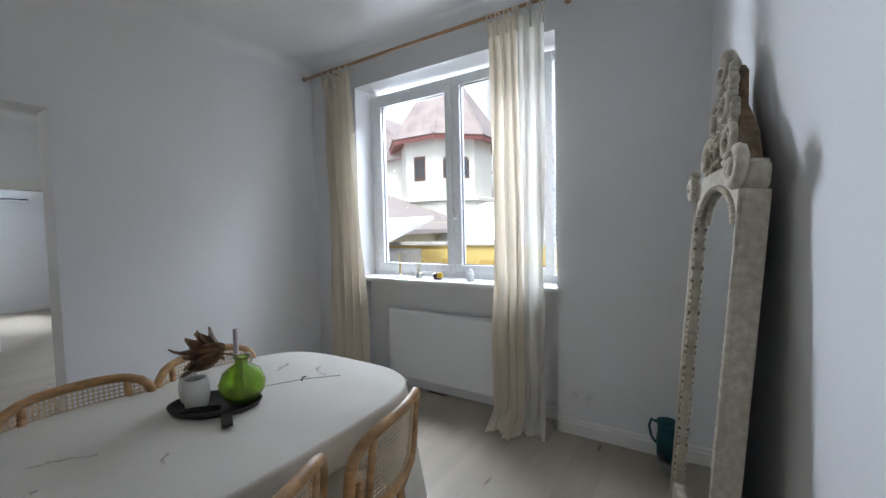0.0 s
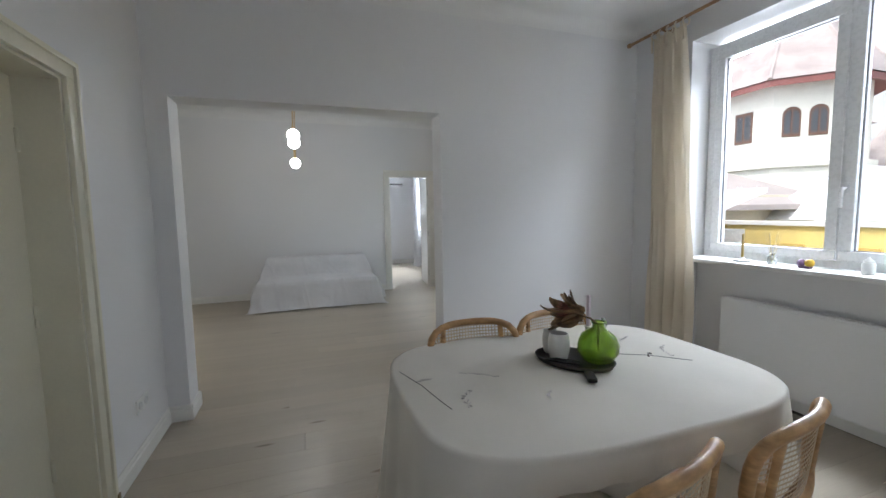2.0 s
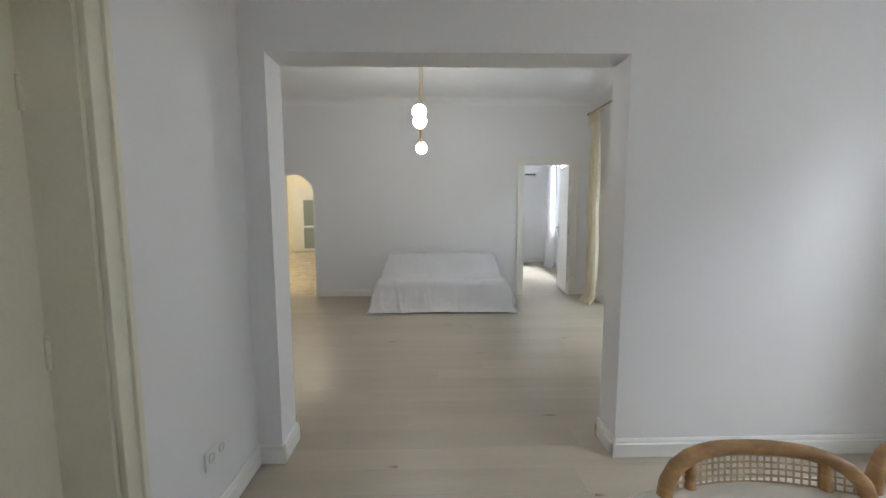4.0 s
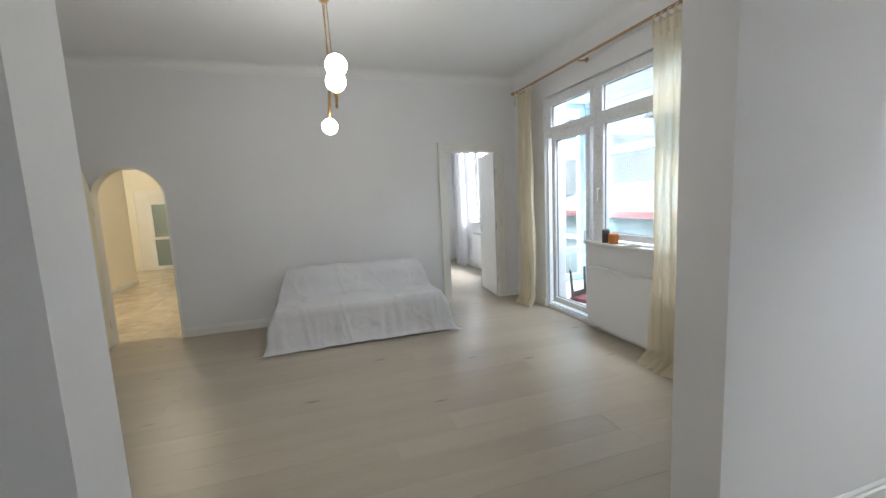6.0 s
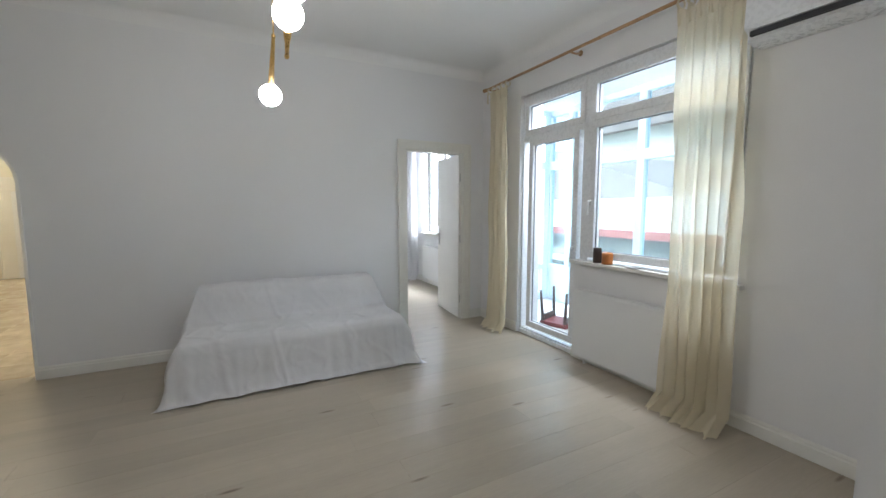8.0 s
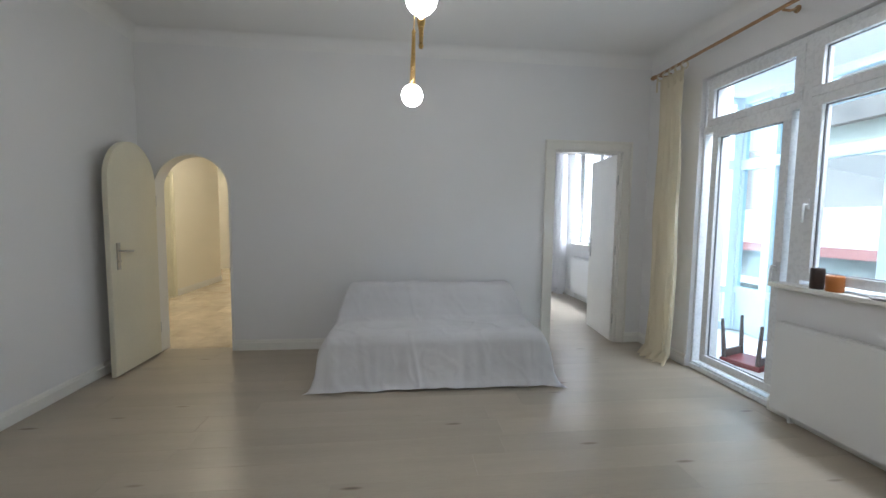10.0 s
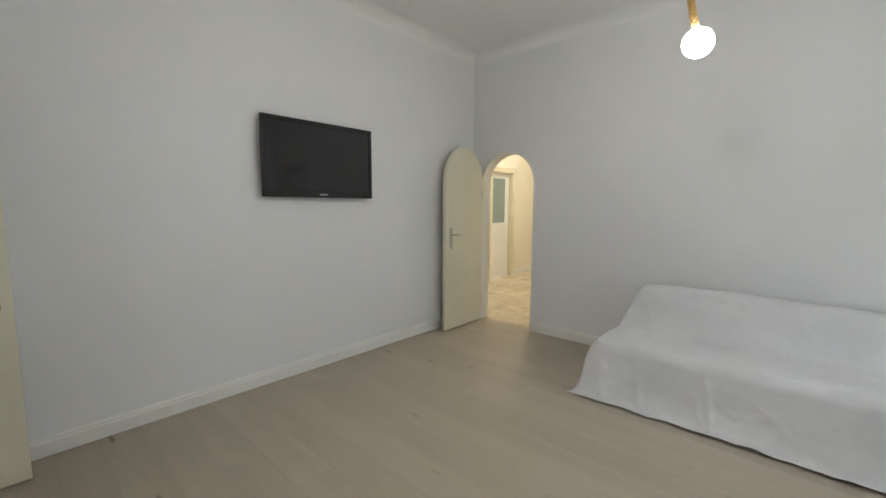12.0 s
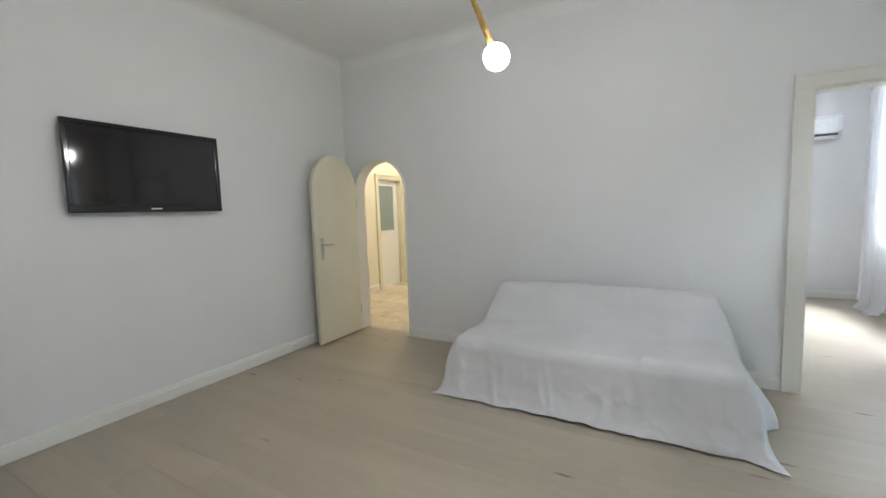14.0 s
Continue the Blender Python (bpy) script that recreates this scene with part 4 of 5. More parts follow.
HEAD = mat("dry_pink_bract", (0.30, 0.12, 0.085), rough=0.7, var=0.25, vscale=30, bump=0.2, dirt=(0.17, 0.075, 0.05))
bm = bmesh.new()
for k in range(46):
    q, sp = k * 2.4, 0.10 + 0.55 * (k / 46) ** 0.5
    d = (LEAN + (SIDE * math.cos(q) + Vector((0, 0, 1)) * math.sin(q)) * sp).normalized()
    a = LEAN * 0.085 + Vector((0, 0, 0.10)) + d * 0.012
    tube(bm, [a, a + d * 0.035, a + d * rd.uniform(0.062, 0.08)], [0.0035, 0.0045, 0.0008], 5)
part("flower_head", bm, HEAD, flow, "dried pinkish brown flower head", True)
tg = thing("tongs", at(-0.385, -5.885, TRAYZ) @ pose(0, 0, 0, 0, 0, -40), "small black metal tongs lying on the dark board", "tongs")
TONG = mat("glossy_black_metal", (0.02, 0.02, 0.02), rough=0.2, metal=0.6, bump=0.02)
for sg in (-1, 1):
    bm = bmesh.new()
    tube(bm, [(-0.07, sg * 0.002, 0.008), (-0.03, sg * 0.010, 0.012), (0.02, sg * 0.012, 0.010), (0.065, sg * 0.006, 0.008)], [0.005, 0.006, 0.005, 0.007], 8)
    part("arm", bm, TONG, tg, "", True)

GREEN = mat("hammered_green_glass", (0.56, 0.80, 0.13), rough=0.04, var=0.30, vscale=28, bump=0.5, bscale=22, depth=0.008, Transmission_Weight=0.85, IOR=1.45)
gv = thing("glass_vase", at(-0.245, -5.92, TRAYZ), "round hammered green glass vase with a small loop handle", "vase")
bm = bmesh.new()
lathe(bm, [(0.035, 0), (0.060, 0.012), (0.078, 0.045), (0.080, 0.075), (0.066, 0.112), (0.040, 0.132), (0.024, 0.142), (0.022, 0.158), (0.030, 0.168), (0.027, 0.168), (0.018, 0.158), (0.02, 0.144), (0.036, 0.128), (0.062, 0.108), (0.075, 0.074), (0.073, 0.046), (0.055, 0.018), (0.02, 0.008)], 36)
for v in bm.verts:
    r = math.hypot(v.co.x, v.co.y)
    if r > 0.04:
        k = 1 + 0.030 * math.cos(9 * math.atan2(v.co.y, v.co.x) + v.co.z * 40) * math.cos(v.co.z * 130)
        v.co.x *= k
        v.co.y *= k
part("body", bm, GREEN, gv, "", True)
bm = bmesh.new()
tube(bm, [(0.024 + 0.024 * math.sin(q) , 0.01, 0.150 - 0.024 * math.cos(q)) for q in (i * math.pi / 10 for i in range(11))], 0.004, 8)
part("handle", bm, mat("clear_glass_handle", (0.8, 0.85, 0.8), rough=0.08, bump=0.0, Transmission_Weight=0.8), gv, "", True)
cd = thing("candle_holder", at(-0.19, -5.79, TRAYZ), "slim pink candle in a pale wooden holder", "candle")
bm = bmesh.new()
lathe(bm, [(0.026, 0), (0.026, 0.008), (0.014, 0.016), (0.013, 0.10), (0.018, 0.108), (0.012, 0.11)], 16)
part("holder", bm, mat("pale_stone", (0.62, 0.58, 0.52), rough=0.6), cd, "", True)
bm = bmesh.new()
tube(bm, [(0, 0, 0.105), (0, 0, 0.245)], [0.010, 0.009], 12)
part("candle", bm, mat("pale_pink_wax", (0.70, 0.60, 0.66), rough=0.5, bump=0.03), cd, "pale pink wax candle")

# leaning mirror with carved frame
CARVE = mat("distressed_carved_wood", (0.60, 0.55, 0.45), rough=0.7, var=0.08, vscale=34, bump=0.6, bscale=60, depth=0.005, dirt=(0.49, 0.42, 0.31))
WORN = mat("bare_brown_wood", (0.22, 0.15, 0.085), rough=0.8, var=0.2, vscale=30, bump=0.5, bscale=70, depth=0.004, dirt=(0.12, 0.08, 0.045))
SILVER = mat("old_mirror_glass", (0.86, 0.88, 0.88), rough=0.03, metal=1.0, var=0.01, bump=0.0)
mir_a, mir_b = Vector((0.47, -7.415, 0)), Vector((1.19, -7.285, 0))
ang = math.degrees(math.atan2(mir_b.y - mir_a.y, mir_b.x - mir_a.x))
MW = (mir_b - mir_a).length
mir = thing("leaning_mirror", at(mir_a.x, mir_a.y, 0) @ pose(0, 0, 0, 0, 0, ang) @ pose(0, 0, 0, 4.0, 0, 0), "tall mirror in a distressed carved wooden frame, leaning on the wall", "mirror")
MH, ARC = 1.50, 0.16
bm = boxes((0.0, 0.052, -0.045, 0.030, 0.0, MH), bevel=0.008)
part("stile", bm, CARVE, mir)
part("stile", boxes((MW - 0.052, MW, -0.045, 0.030, 0.0, MH), bevel=0.008), CARVE, mir)
part("bottom_rail", boxes((0.052, MW - 0.052, -0.045, 0.030, 0.02, 0.12), bevel=0.01), CARVE, mir)
bm = bmesh.new()
half = (MW - 0.104) / 2
pts = [(0.052 + half - half * math.cos(math.pi * i / 20), MH - 0.12 + ARC * math.sin(math.pi * i / 20)) for i in range(21)]
prism(bm, [*pts, (MW - 0.052, MH + 0.10), (0.052, MH + 0.10)], "y", -0.045, 0.030)
part("arched_rail", bm, CARVE, mir)
part("glass", boxes((0.048, MW - 0.048, 0.004, 0.010, 0.10, MH + 0.06)), SILVER, mir, "silvered mirror glass")
part("back_board", boxes((0.05, MW - 0.05, -0.04, -0.010, 0.05, MH + 0.06)), DARKWOOD, mir)
for x in (0.014, MW - 0.014):
    bm = bmesh.new()
    tube(bm, [(x, 0.030, 0.02), (x, 0.030, MH)], 0.011, 8)
    part("moulding", bm, CARVE, mir, "", True)
for x in (0.023, MW - 0.031):
    part("groove", boxes((x, x + 0.008, 0.006, 0.0315, 0.11, MH - 0.11)), WORN, mir, "brown inner groove")
for x in (0.042, MW - 0.042):
    bm = bmesh.new()
    z = 0.14
    while z < MH - 0.12:
        ball(bm, (x + rd.uniform(-0.004, 0.004), 0.028, z), 0.009, rd.uniform(0.7, 1.3), 0.8, rd.uniform(1.0, 2.2), 7, 5)
        z += rd.uniform(0.022, 0.036)
    part("beading", bm, CARVE, mir, "worn carved beading", True)
    bm = bmesh.new()
    z = 0.13
    while z < MH - 0.12:
        ball(bm, (x + rd.uniform(-0.003, 0.003), 0.026, z), 0.0105, rd.uniform(0.7, 1.1), 1, rd.uniform(0.8, 1.6), 7, 5)
        z += rd.uniform(0.026, 0.05)
    tagged(part("bare_wood", bm, WORN, mir, "", True), "brown wood where the paint has chipped off", kind="stuff")
bm = bmesh.new()
for i in range(1, 30):
    q = math.pi * i / 30
    ball(bm, (0.052 + half - (half - 0.012) * math.cos(q), 0.032, MH - 0.12 + (ARC - 0.012) * math.sin(q)), 0.013, 1, 1, 1, 7, 5)
part("beading", bm, CARVE, mir, "worn carved beading", True)


def scroll(bm, c, r, turns, start, sgn, thick=0.015, y=0.03):
    pts, rs = [], []
    for i in range(26):
        f = i / 25
        q = start + sgn * f * turns * 2 * math.pi
        rr = r * (1 - 0.8 * f)
        pts.append((c[0] + rr * math.cos(q), y + 0.02 * f, c[1] + rr * math.sin(q)))
        rs.append(thick * (1 - 0.4 * f))
    tube(bm, pts, rs, 8)


for x, s in ((0.03, 1), (MW - 0.03, -1)):
    bm = bmesh.new()
    box(bm, x - 0.038, x + 0.038, -0.040, 0.035, MH, MH + 0.085, 0.02)
    scroll(bm, (x, MH + 0.06), 0.065, 1.4, math.pi / 2, s, 0.022, 0.045)
    part("scroll", bm, CARVE, mir, "carved corner scroll", True)
bm = bmesh.new()
prism(bm, [(0.06, MH + 0.09), (MW - 0.06, MH + 0.09), (MW - 0.12, MH + 0.20), (MW * 0.62, MH + 0.33), (MW * 0.58, MH + 0.46), (MW * 0.5, MH + 0.50), (MW * 0.42, MH + 0.46), (MW * 0.38, MH + 0.33), (0.12, MH + 0.20)], "y", -0.03, 0.012)
part("crest_board", bm, WORN, mir, "bare brown carved ground")
for k, (c, r, st, sg) in enumerate((((0.20, MH + 0.17), 0.08, 0.3, 1), ((MW - 0.20, MH + 0.17), 0.08, 2.8, -1), ((MW * 0.40, MH + 0.31), 0.07, 0.2, 1), ((MW * 0.60, MH + 0.31), 0.07, 2.9, -1), ((MW * 0.5, MH + 0.47), 0.055, 1.0, 1))):
    bm = bmesh.new()
    scroll(bm, c, r, 1.2, st, sg)
    part("crest_scroll", bm, CARVE, mir, "", True)
bm = bmesh.new()
for k in range(120):
    u, v = rd.uniform(-1, 1), rd.random()
    x, z = MW / 2 + u * (0.27 - 0.20 * v), MH + 0.10 + 0.38 * v
    vs = ball(bm, (0, 0, 0), 0.019, 0.5, 0.9, rd.uniform(1.0, 1.9), 8, 6)
    bmesh.ops.rotate(bm, verts=vs, cent=(0, 0, 0), matrix=Matrix.Rotation(rd.uniform(-1.2, 1.2), 3, "Y"))
    bmesh.ops.translate(bm, verts=vs, vec=(x, 0.022, z))
part("carved_leaves", bm, CARVE, mir, "carved acanthus leaves", True)

bm = bmesh.new()
tube(bm, [(MW * 0.5, 0.0, MH + 0.44), (MW * 0.52, 0.012, MH + 0.50), (MW * 0.56, 0.02, MH + 0.55), (MW * 0.61, 0.022, MH + 0.575)], [0.030, 0.036, 0.030, 0.016], 10)
tube(bm, [(MW * 0.5, 0.0, MH + 0.46), (MW * 0.46, 0.02, MH + 0.50), (MW * 0.42, 0.03, MH + 0.505)], [0.020, 0.018, 0.012], 8)
part("finial", bm, CARVE, mir, "worn carved finial", True)

# blue jug and glass bowl on the floor
BLUEGL = mat("teal_blue_glass", (0.05, 0.22, 0.28), rough=0.1, var=0.2, vscale=10, bump=0.4, bscale=25, depth=0.004, Transmission_Weight=0.5)
jug = thing("glass_jug", at(1.53, -7.22, 0.003) @ Matrix.Diagonal((0.84, 0.84, 1.05, 1)), "ribbed teal glass jug standing on the floor", "jug")
bm = bmesh.new()
lathe(bm, [(0.055, 0), (0.066, 0.01), (0.07, 0.06), (0.072, 0.13), (0.064, 0.18), (0.066, 0.215), (0.07, 0.235), (0.066, 0.235), (0.060, 0.18), (0.066, 0.13), (0.062, 0.02), (0.02, 0.012)], 28)
part("body", bm, BLUEGL, jug, "", True)
bm = bmesh.new()
tube(bm, [(0.0, 0.066, 0.22), (0.0, 0.10, 0.23), (0.0, 0.115, 0.19), (0.0, 0.10, 0.13), (0.0, 0.07, 0.10)], 0.009, 8)
part("handle", bm, BLUEGL, jug, "", True)
bowl = thing("glass_bowl", at(1.42, -7.27, 0.003), "clear thick glass bowl on the floor", "bowl")
bm = bmesh.new()
lathe(bm, [(0.05, 0), (0.075, 0.012), (0.088, 0.045), (0.09, 0.085), (0.084, 0.085), (0.08, 0.05), (0.065, 0.022), (0.02, 0.016)], 28)
part("body", bm, mat("greyish_clear_glass", (0.6, 0.68, 0.66), rough=0.08, bump=0.2, bscale=30, Transmission_Weight=0.8), bowl, "", True)

# things on the dining window sill
SILL1 = 0.987
wht = mat("white_porcelain", (0.78, 0.78, 0.76), rough=0.3, bump=0.02)
h1 = thing("candlestick", at(1.66, -5.16, SILL1), "white chamberstick with a yellow candle", "candlestick")
bm = bmesh.new()
lathe(bm, [(0.05, 0), (0.058, 0.008), (0.06, 0.012), (0.05, 0.010), (0.016, 0.012), (0.015, 0.03), (0.011, 0.032)], 20)
part("dish", bm, wht, h1, "", True)
bm = bmesh.new()
tube(bm, [(0, 0, 0.028), (0, 0, 0.20)], [0.009, 0.006], 10)
part("candle", bm, mat("ochre_wax", (0.42, 0.30, 0.08), rough=0.5), h1, "ochre wax candle")
h2 = thing("reed_diffuser", at(1.66, -5.36, SILL1), "glass reed diffuser with pale sticks", "diffuser")
bm = bmesh.new()
lathe(bm, [(0.026, 0), (0.028, 0.05), (0.012, 0.06), (0.012, 0.075)], 16)
part("bottle", bm, mat("clear_bottle_glass", (0.75, 0.8, 0.78), rough=0.06, bump=0.0, Transmission_Weight=0.8), h2, "", True)
for k in range(6):
    bm = bmesh.new()
    tube(bm, [(0, 0, 0.01), (0.045 * math.cos(k * 1.05), 0.045 * math.sin(k * 1.05), 0.22)], 0.0018, 5)
    part("reed", bm, mat("pale_reed", (0.6, 0.5, 0.3), rough=0.7), h2)
h3 = thing("toy_figure", at(1.65, -5.56, SILL1), "small yellow and purple ornament on the sill", "ornament")
bm = bmesh.new()
ball(bm, (0, -0.022, 0.035), 0.026)
part("yellow_half", bm, mat("yellow_plastic", (0.75, 0.5, 0.04), rough=0.35), h3, "yellow", True)
bm = bmesh.new()
ball(bm, (0, 0.022, 0.032), 0.024)
box(bm, -0.02, 0.02, -0.03, 0.03, 0.0, 0.014, 0.003)
part("purple_half", bm, mat("purple_plastic", (0.16, 0.08, 0.16), rough=0.4), h3, "dark purple", True)
h4 = thing("white_jar", at(1.66, -5.86, SILL1), "small lidded white jar", "jar")
bm = bmesh.new()
lathe(bm, [(0.026, 0), (0.03, 0.01), (0.03, 0.06), (0.022, 0.07)], 20)
part("body", bm, wht, h4, "", True)
bm = bmesh.new()
lathe(bm, [(0.024, 0.07), (0.024, 0.08), (0.008, 0.09), (0.006, 0.10)], 16)
part("lid", bm, wht, h4, "", True)


def socket(m, label, n=2):
    s = thing("wall_socket", m, label, "socket")
    part("plate", boxes((-0.04 * n, 0.04 * n, -0.009, 0, -0.04, 0.04), bevel=0.003), wht, s)
    for i in range(n):
        bm = bmesh.new()
        x = -0.04 * n + 0.04 + 0.08 * i
        vs = lathe(bm, [(0.022, 0), (0.022, 0.004), (0.018, 0.004), (0.018, 0.001)], 20).verts[:]
        bmesh.ops.rotate(bm, verts=vs, cent=(0, 0, 0), matrix=Matrix.Rotation(math.pi / 2, 3, "X"))
        bmesh.ops.translate(bm, verts=vs, vec=(x, -0.009, 0))
        part("outlet", bm, mat("socket_grey", (0.68, 0.68, 0.67), rough=0.4), s)
    return s


socket(pose(DE, -6.68, 0.27, 0, 0, EAST), "white double wall socket above the baseboard")
socket(pose(DW, -4.55, 0.33, 0, 0, 90), "white double wall socket beside the opening")


# ---- living room things ----
# sofa under a dust sheet
sofa = thing("sofa", pose(-1.185, 0, 0), "sofa hidden under a white cotton dust sheet", "sofa")
part("body", boxes((-0.78, 0.78, -0.92, -0.12, 0.03, 0.36), (-0.76, 0.76, -0.34, -0.12, 0.30, 0.62), bevel=0.03), mat("grey_upholstery", (0.35, 0.34, 0.33), rough=0.9), sofa)
prof = [(-0.10, 0.38), (-0.13, 0.62), (-0.16, 0.70), (-0.22, 0.715), (-0.29, 0.69), (-0.35, 0.60), (-0.40, 0.49), (-0.435, 0.425), (-0.50, 0.405), (-0.60, 0.405), (-0.76, 0.41), (-0.90, 0.42), (-0.965, 0.41), (-0.995, 0.36), (-1.01, 0.26), (-1.03, 0.14), (-1.06, 0.05), (-1.085, 0.012)]


def along(prof, n):
    seg = [math.dist(a, b) for a, b in zip(prof, prof[1:])]
    tot, out = sum(seg), []
    for i in range(n + 1):
        d = tot * i / n
        k = 0
        while k < len(seg) - 1 and d > seg[k]:
            d -= seg[k]
            k += 1
        f = min(1, d / seg[k])
        out.append((prof[k][0] + (prof[k + 1][0] - prof[k][0]) * f, prof[k][1] + (prof[k + 1][1] - prof[k][1]) * f))
    return out


def hem(u):
    """How far the sheet stops short of the floor along the front: drooping corners, lifted between."""
    lift = 0.5 + 0.5 * math.cos(min(1, abs(u)) * math.pi)
    return 0.003 + lift * (0.008 + 0.016 * noise.noise((u * 2.4, 5.0, 2.0)) + 0.008 * noise.noise((u * 8, 1.0, 4.0)))


NP = 92
P = along(prof, NP)
bm = bmesh.new()
NSIDE, NMID = 18, 130
grid = []
for j, (y, z) in enumerate(P):
    f = j / NP
    # half width of what lies beneath: back, then seat
    e = 0.745 + 0.105 * min(1, max(0, (f - 0.22) / 0.2))
    row = []
    for i in range(2 * NSIDE + NMID + 1):
        if i < NSIDE:
            s, k = -1, i / NSIDE
        elif i > NSIDE + NMID:
            s, k = 1, (2 * NSIDE + NMID - i) / NSIDE
        else:
            s, k = 0, 1
        front = min(1, max(0, (f - 0.72) / 0.28))
        if s:
            kk = k
            flare = (0.10 + 0.06 * f) * (1 - kk) ** 0.8 + 0.03 * math.sin(kk * 5 + y * 9) * (1 - kk)
            if s > 0:
                flare += 0.06 * math.exp(-((y + 0.62) / 0.08) ** 2) * (1 - kk)
            x = s * (e + flare)
            zz = max(0.010, z * (kk ** 0.75)) if kk > 0 else 0.008
            yy = y + 0.022 * math.sin(y * 26 + s) * (1 - kk) - 0.03 * (1 - kk) * front
        else:
            u = (i - NSIDE) / NMID * 2 - 1
            x, yy, zz = u * e, y, z
            fold = noise.noise((u * 6.0, 3.0, 0.5)) + 0.5 * noise.noise((u * 15, 1.0, 2.0))
            yy -= front * 0.012 * fold + max(0, front - 0.8) * 0.09 * (0.35 + noise.noise((u * 4.5, 8.0, 1.0)))
            zz += front ** 3 * hem(u)
            x += front * 0.015 * noise.noise((u * 9, f * 3, 7))
        w = noise.noise((x * 4.2, yy * 4.2 + zz * 3, 1.7)) * 0.010 + noise.noise((x * 11, yy * 11, zz * 11)) * 0.003
        cr = abs(noise.noise((x * 2.2 + yy * 1.5, yy * 3.4 - zz, 9.0)))
        cr2 = abs(noise.noise((x * 4.5 - yy * 2.5, yy * 2.0 + zz * 5, 4.0)))
        w += 0.010 * max(0, 0.07 - cr) / 0.07 + 0.008 * max(0, 0.06 - cr2) / 0.06
        if zz > 0.03:
            zz += w
            yy -= w * 0.7 * front
        row.append(bm.verts.new((x, yy, max(zz, 0.006))))
    grid.append(row)
for a, b in zip(grid, grid[1:]):
    for i in range(len(a) - 1):
        bm.faces.new((a[i], a[i + 1], b[i + 1], b[i]))
part("dust_sheet", bm, SHEET, sofa, "wrinkled white cotton sheet down to the floor", True)

# television on the west wall
tv = thing("television", pose(LW + 0.035, -2.02, 1.672, 0, 0, 90), "black flat television on the wall, switched off", "television")
BLACK = mat("gloss_black_plastic", (0.012, 0.012, 0.014), rough=0.12, var=0.05, bump=0.0)
SCREEN = mat("dark_glossy_screen", (0.016, 0.015, 0.018), rough=0.03, var=0.05, bump=0.0, spec=0.6)
tw, th, bz = 0.474, 0.285, 0.03
part("housing", boxes((-tw + 0.03, tw - 0.03, -0.03, 0.03, -th + 0.03, th - 0.03), bevel=0.012), BLACK, tv)
part("screen", boxes((-tw + bz, tw - bz, -0.048, -0.03, -th + bz + 0.02, th - bz)), SCREEN, tv, "dark glossy screen")
for r in ((-tw, tw, th - bz, th), (-tw, tw, -th, -th + bz + 0.02)):
    part("bezel", boxes((r[0], r[1], -0.055, -0.025, r[2], r[3]), bevel=0.006), BLACK, tv)
for r in ((-tw, -tw + bz), (tw - bz, tw)):
    part("bezel", boxes((r[0], r[1], -0.055, -0.025, -th + bz + 0.02, th - bz), bevel=0.006), BLACK, tv)
part("badge", boxes((-0.035, 0.035, -0.0565, -0.054, -th + 0.018, -th + 0.028)), STEEL, tv, "small pale maker's badge")
part("wall_bracket", boxes((-0.2, 0.2, 0.028, 0.034, -0.15, 0.15)), BLACK, tv)

# pendant: brass rods, jointed tapered arms and lit globes
pend = thing("pendant_lamp", pose(-1.41, -1.93, CZ), "brass pendant with three lit opal globes on jointed arms", "lamp")
bm = bmesh.new()
lathe(bm, [(0.035, -0.13), (0.038, -0.125), (0.038, -0.002), (0.03, 0.0)], 20)
part("canopy", bm, BRASS, pend, "brass ceiling canopy", True)
ORI = Vector((-1.41, -1.93, CZ))
for top, joint, globe, r in (((0.0, 0.012), (-1.425, -2.01, 2.245), (-1.422, -1.675, 2.038), 0.061),
                             ((0.014, -0.008), (-1.405, -2.345, 2.045), (-1.412, -2.49, 2.158), 0.060),
                             ((-0.014, -0.01), (-1.425, -2.20, 2.40), (-1.412, -2.605, 2.216), 0.062)):
    J, G = Vector(joint) - ORI, Vector(globe) - ORI
    bm = bmesh.new()
    tube(bm, [(top[0], top[1], -0.125), (J.x, J.y, J.z)], 0.0035, 6)
    part("rod", bm, BRASS, pend, "thin brass rod", True)
    bm = bmesh.new()
    ball(bm, J, 0.011)
    part("joint", bm, BRASS, pend, "", True)
    d = (G - J).normalized()
    bm = bmesh.new()
    tube(bm, [J - d * 0.01, J + d * 0.06, G - d * (r + 0.02), G - d * (r + 0.004)], [0.008, 0.010, 0.017, 0.012], 12)
    part("arm", bm, BRASS, pend, "tapered brass arm", True)
    bm = bmesh.new()
    ball(bm, G, r, u=28, v=18)
    part("globe", bm, OPAL, pend, "lit opal glass globe", True)

# air conditioner beside the balcony window
def split_ac(m, label):
    a = thing("air_conditioner", m, label, "air conditioner")
    bm = bmesh.new()
    prism(bm, [(0, 0.0), (0, 0.28), (-0.16, 0.28), (-0.20, 0.24), (-0.205, 0.08), (-0.17, 0.02), (-0.10, 0.0)], "x", 0, 0.80)
    bmesh.ops.bevel(bm, geom=bm.edges[:], offset=0.006, segments=2, affect="EDGES")
    part("housing", bm, PVC, a)
    part("flap", boxes((0.05, 0.75, -0.215, -0.20, 0.055, 0.075), bevel=0.002), PVC, a)
    part("air_slot", boxes((0.04, 0.76, -0.212, -0.19, 0.024, 0.05)), GASKET, a, "dark air slot")
    return a


split_ac(pose(LE, -2.96, 2.30, 0, 0, EAST), "white split air conditioner high on the wall")
split_ac(pose(0.40, 3.7, 2.12), "white split air conditioner on the bedroom wall")

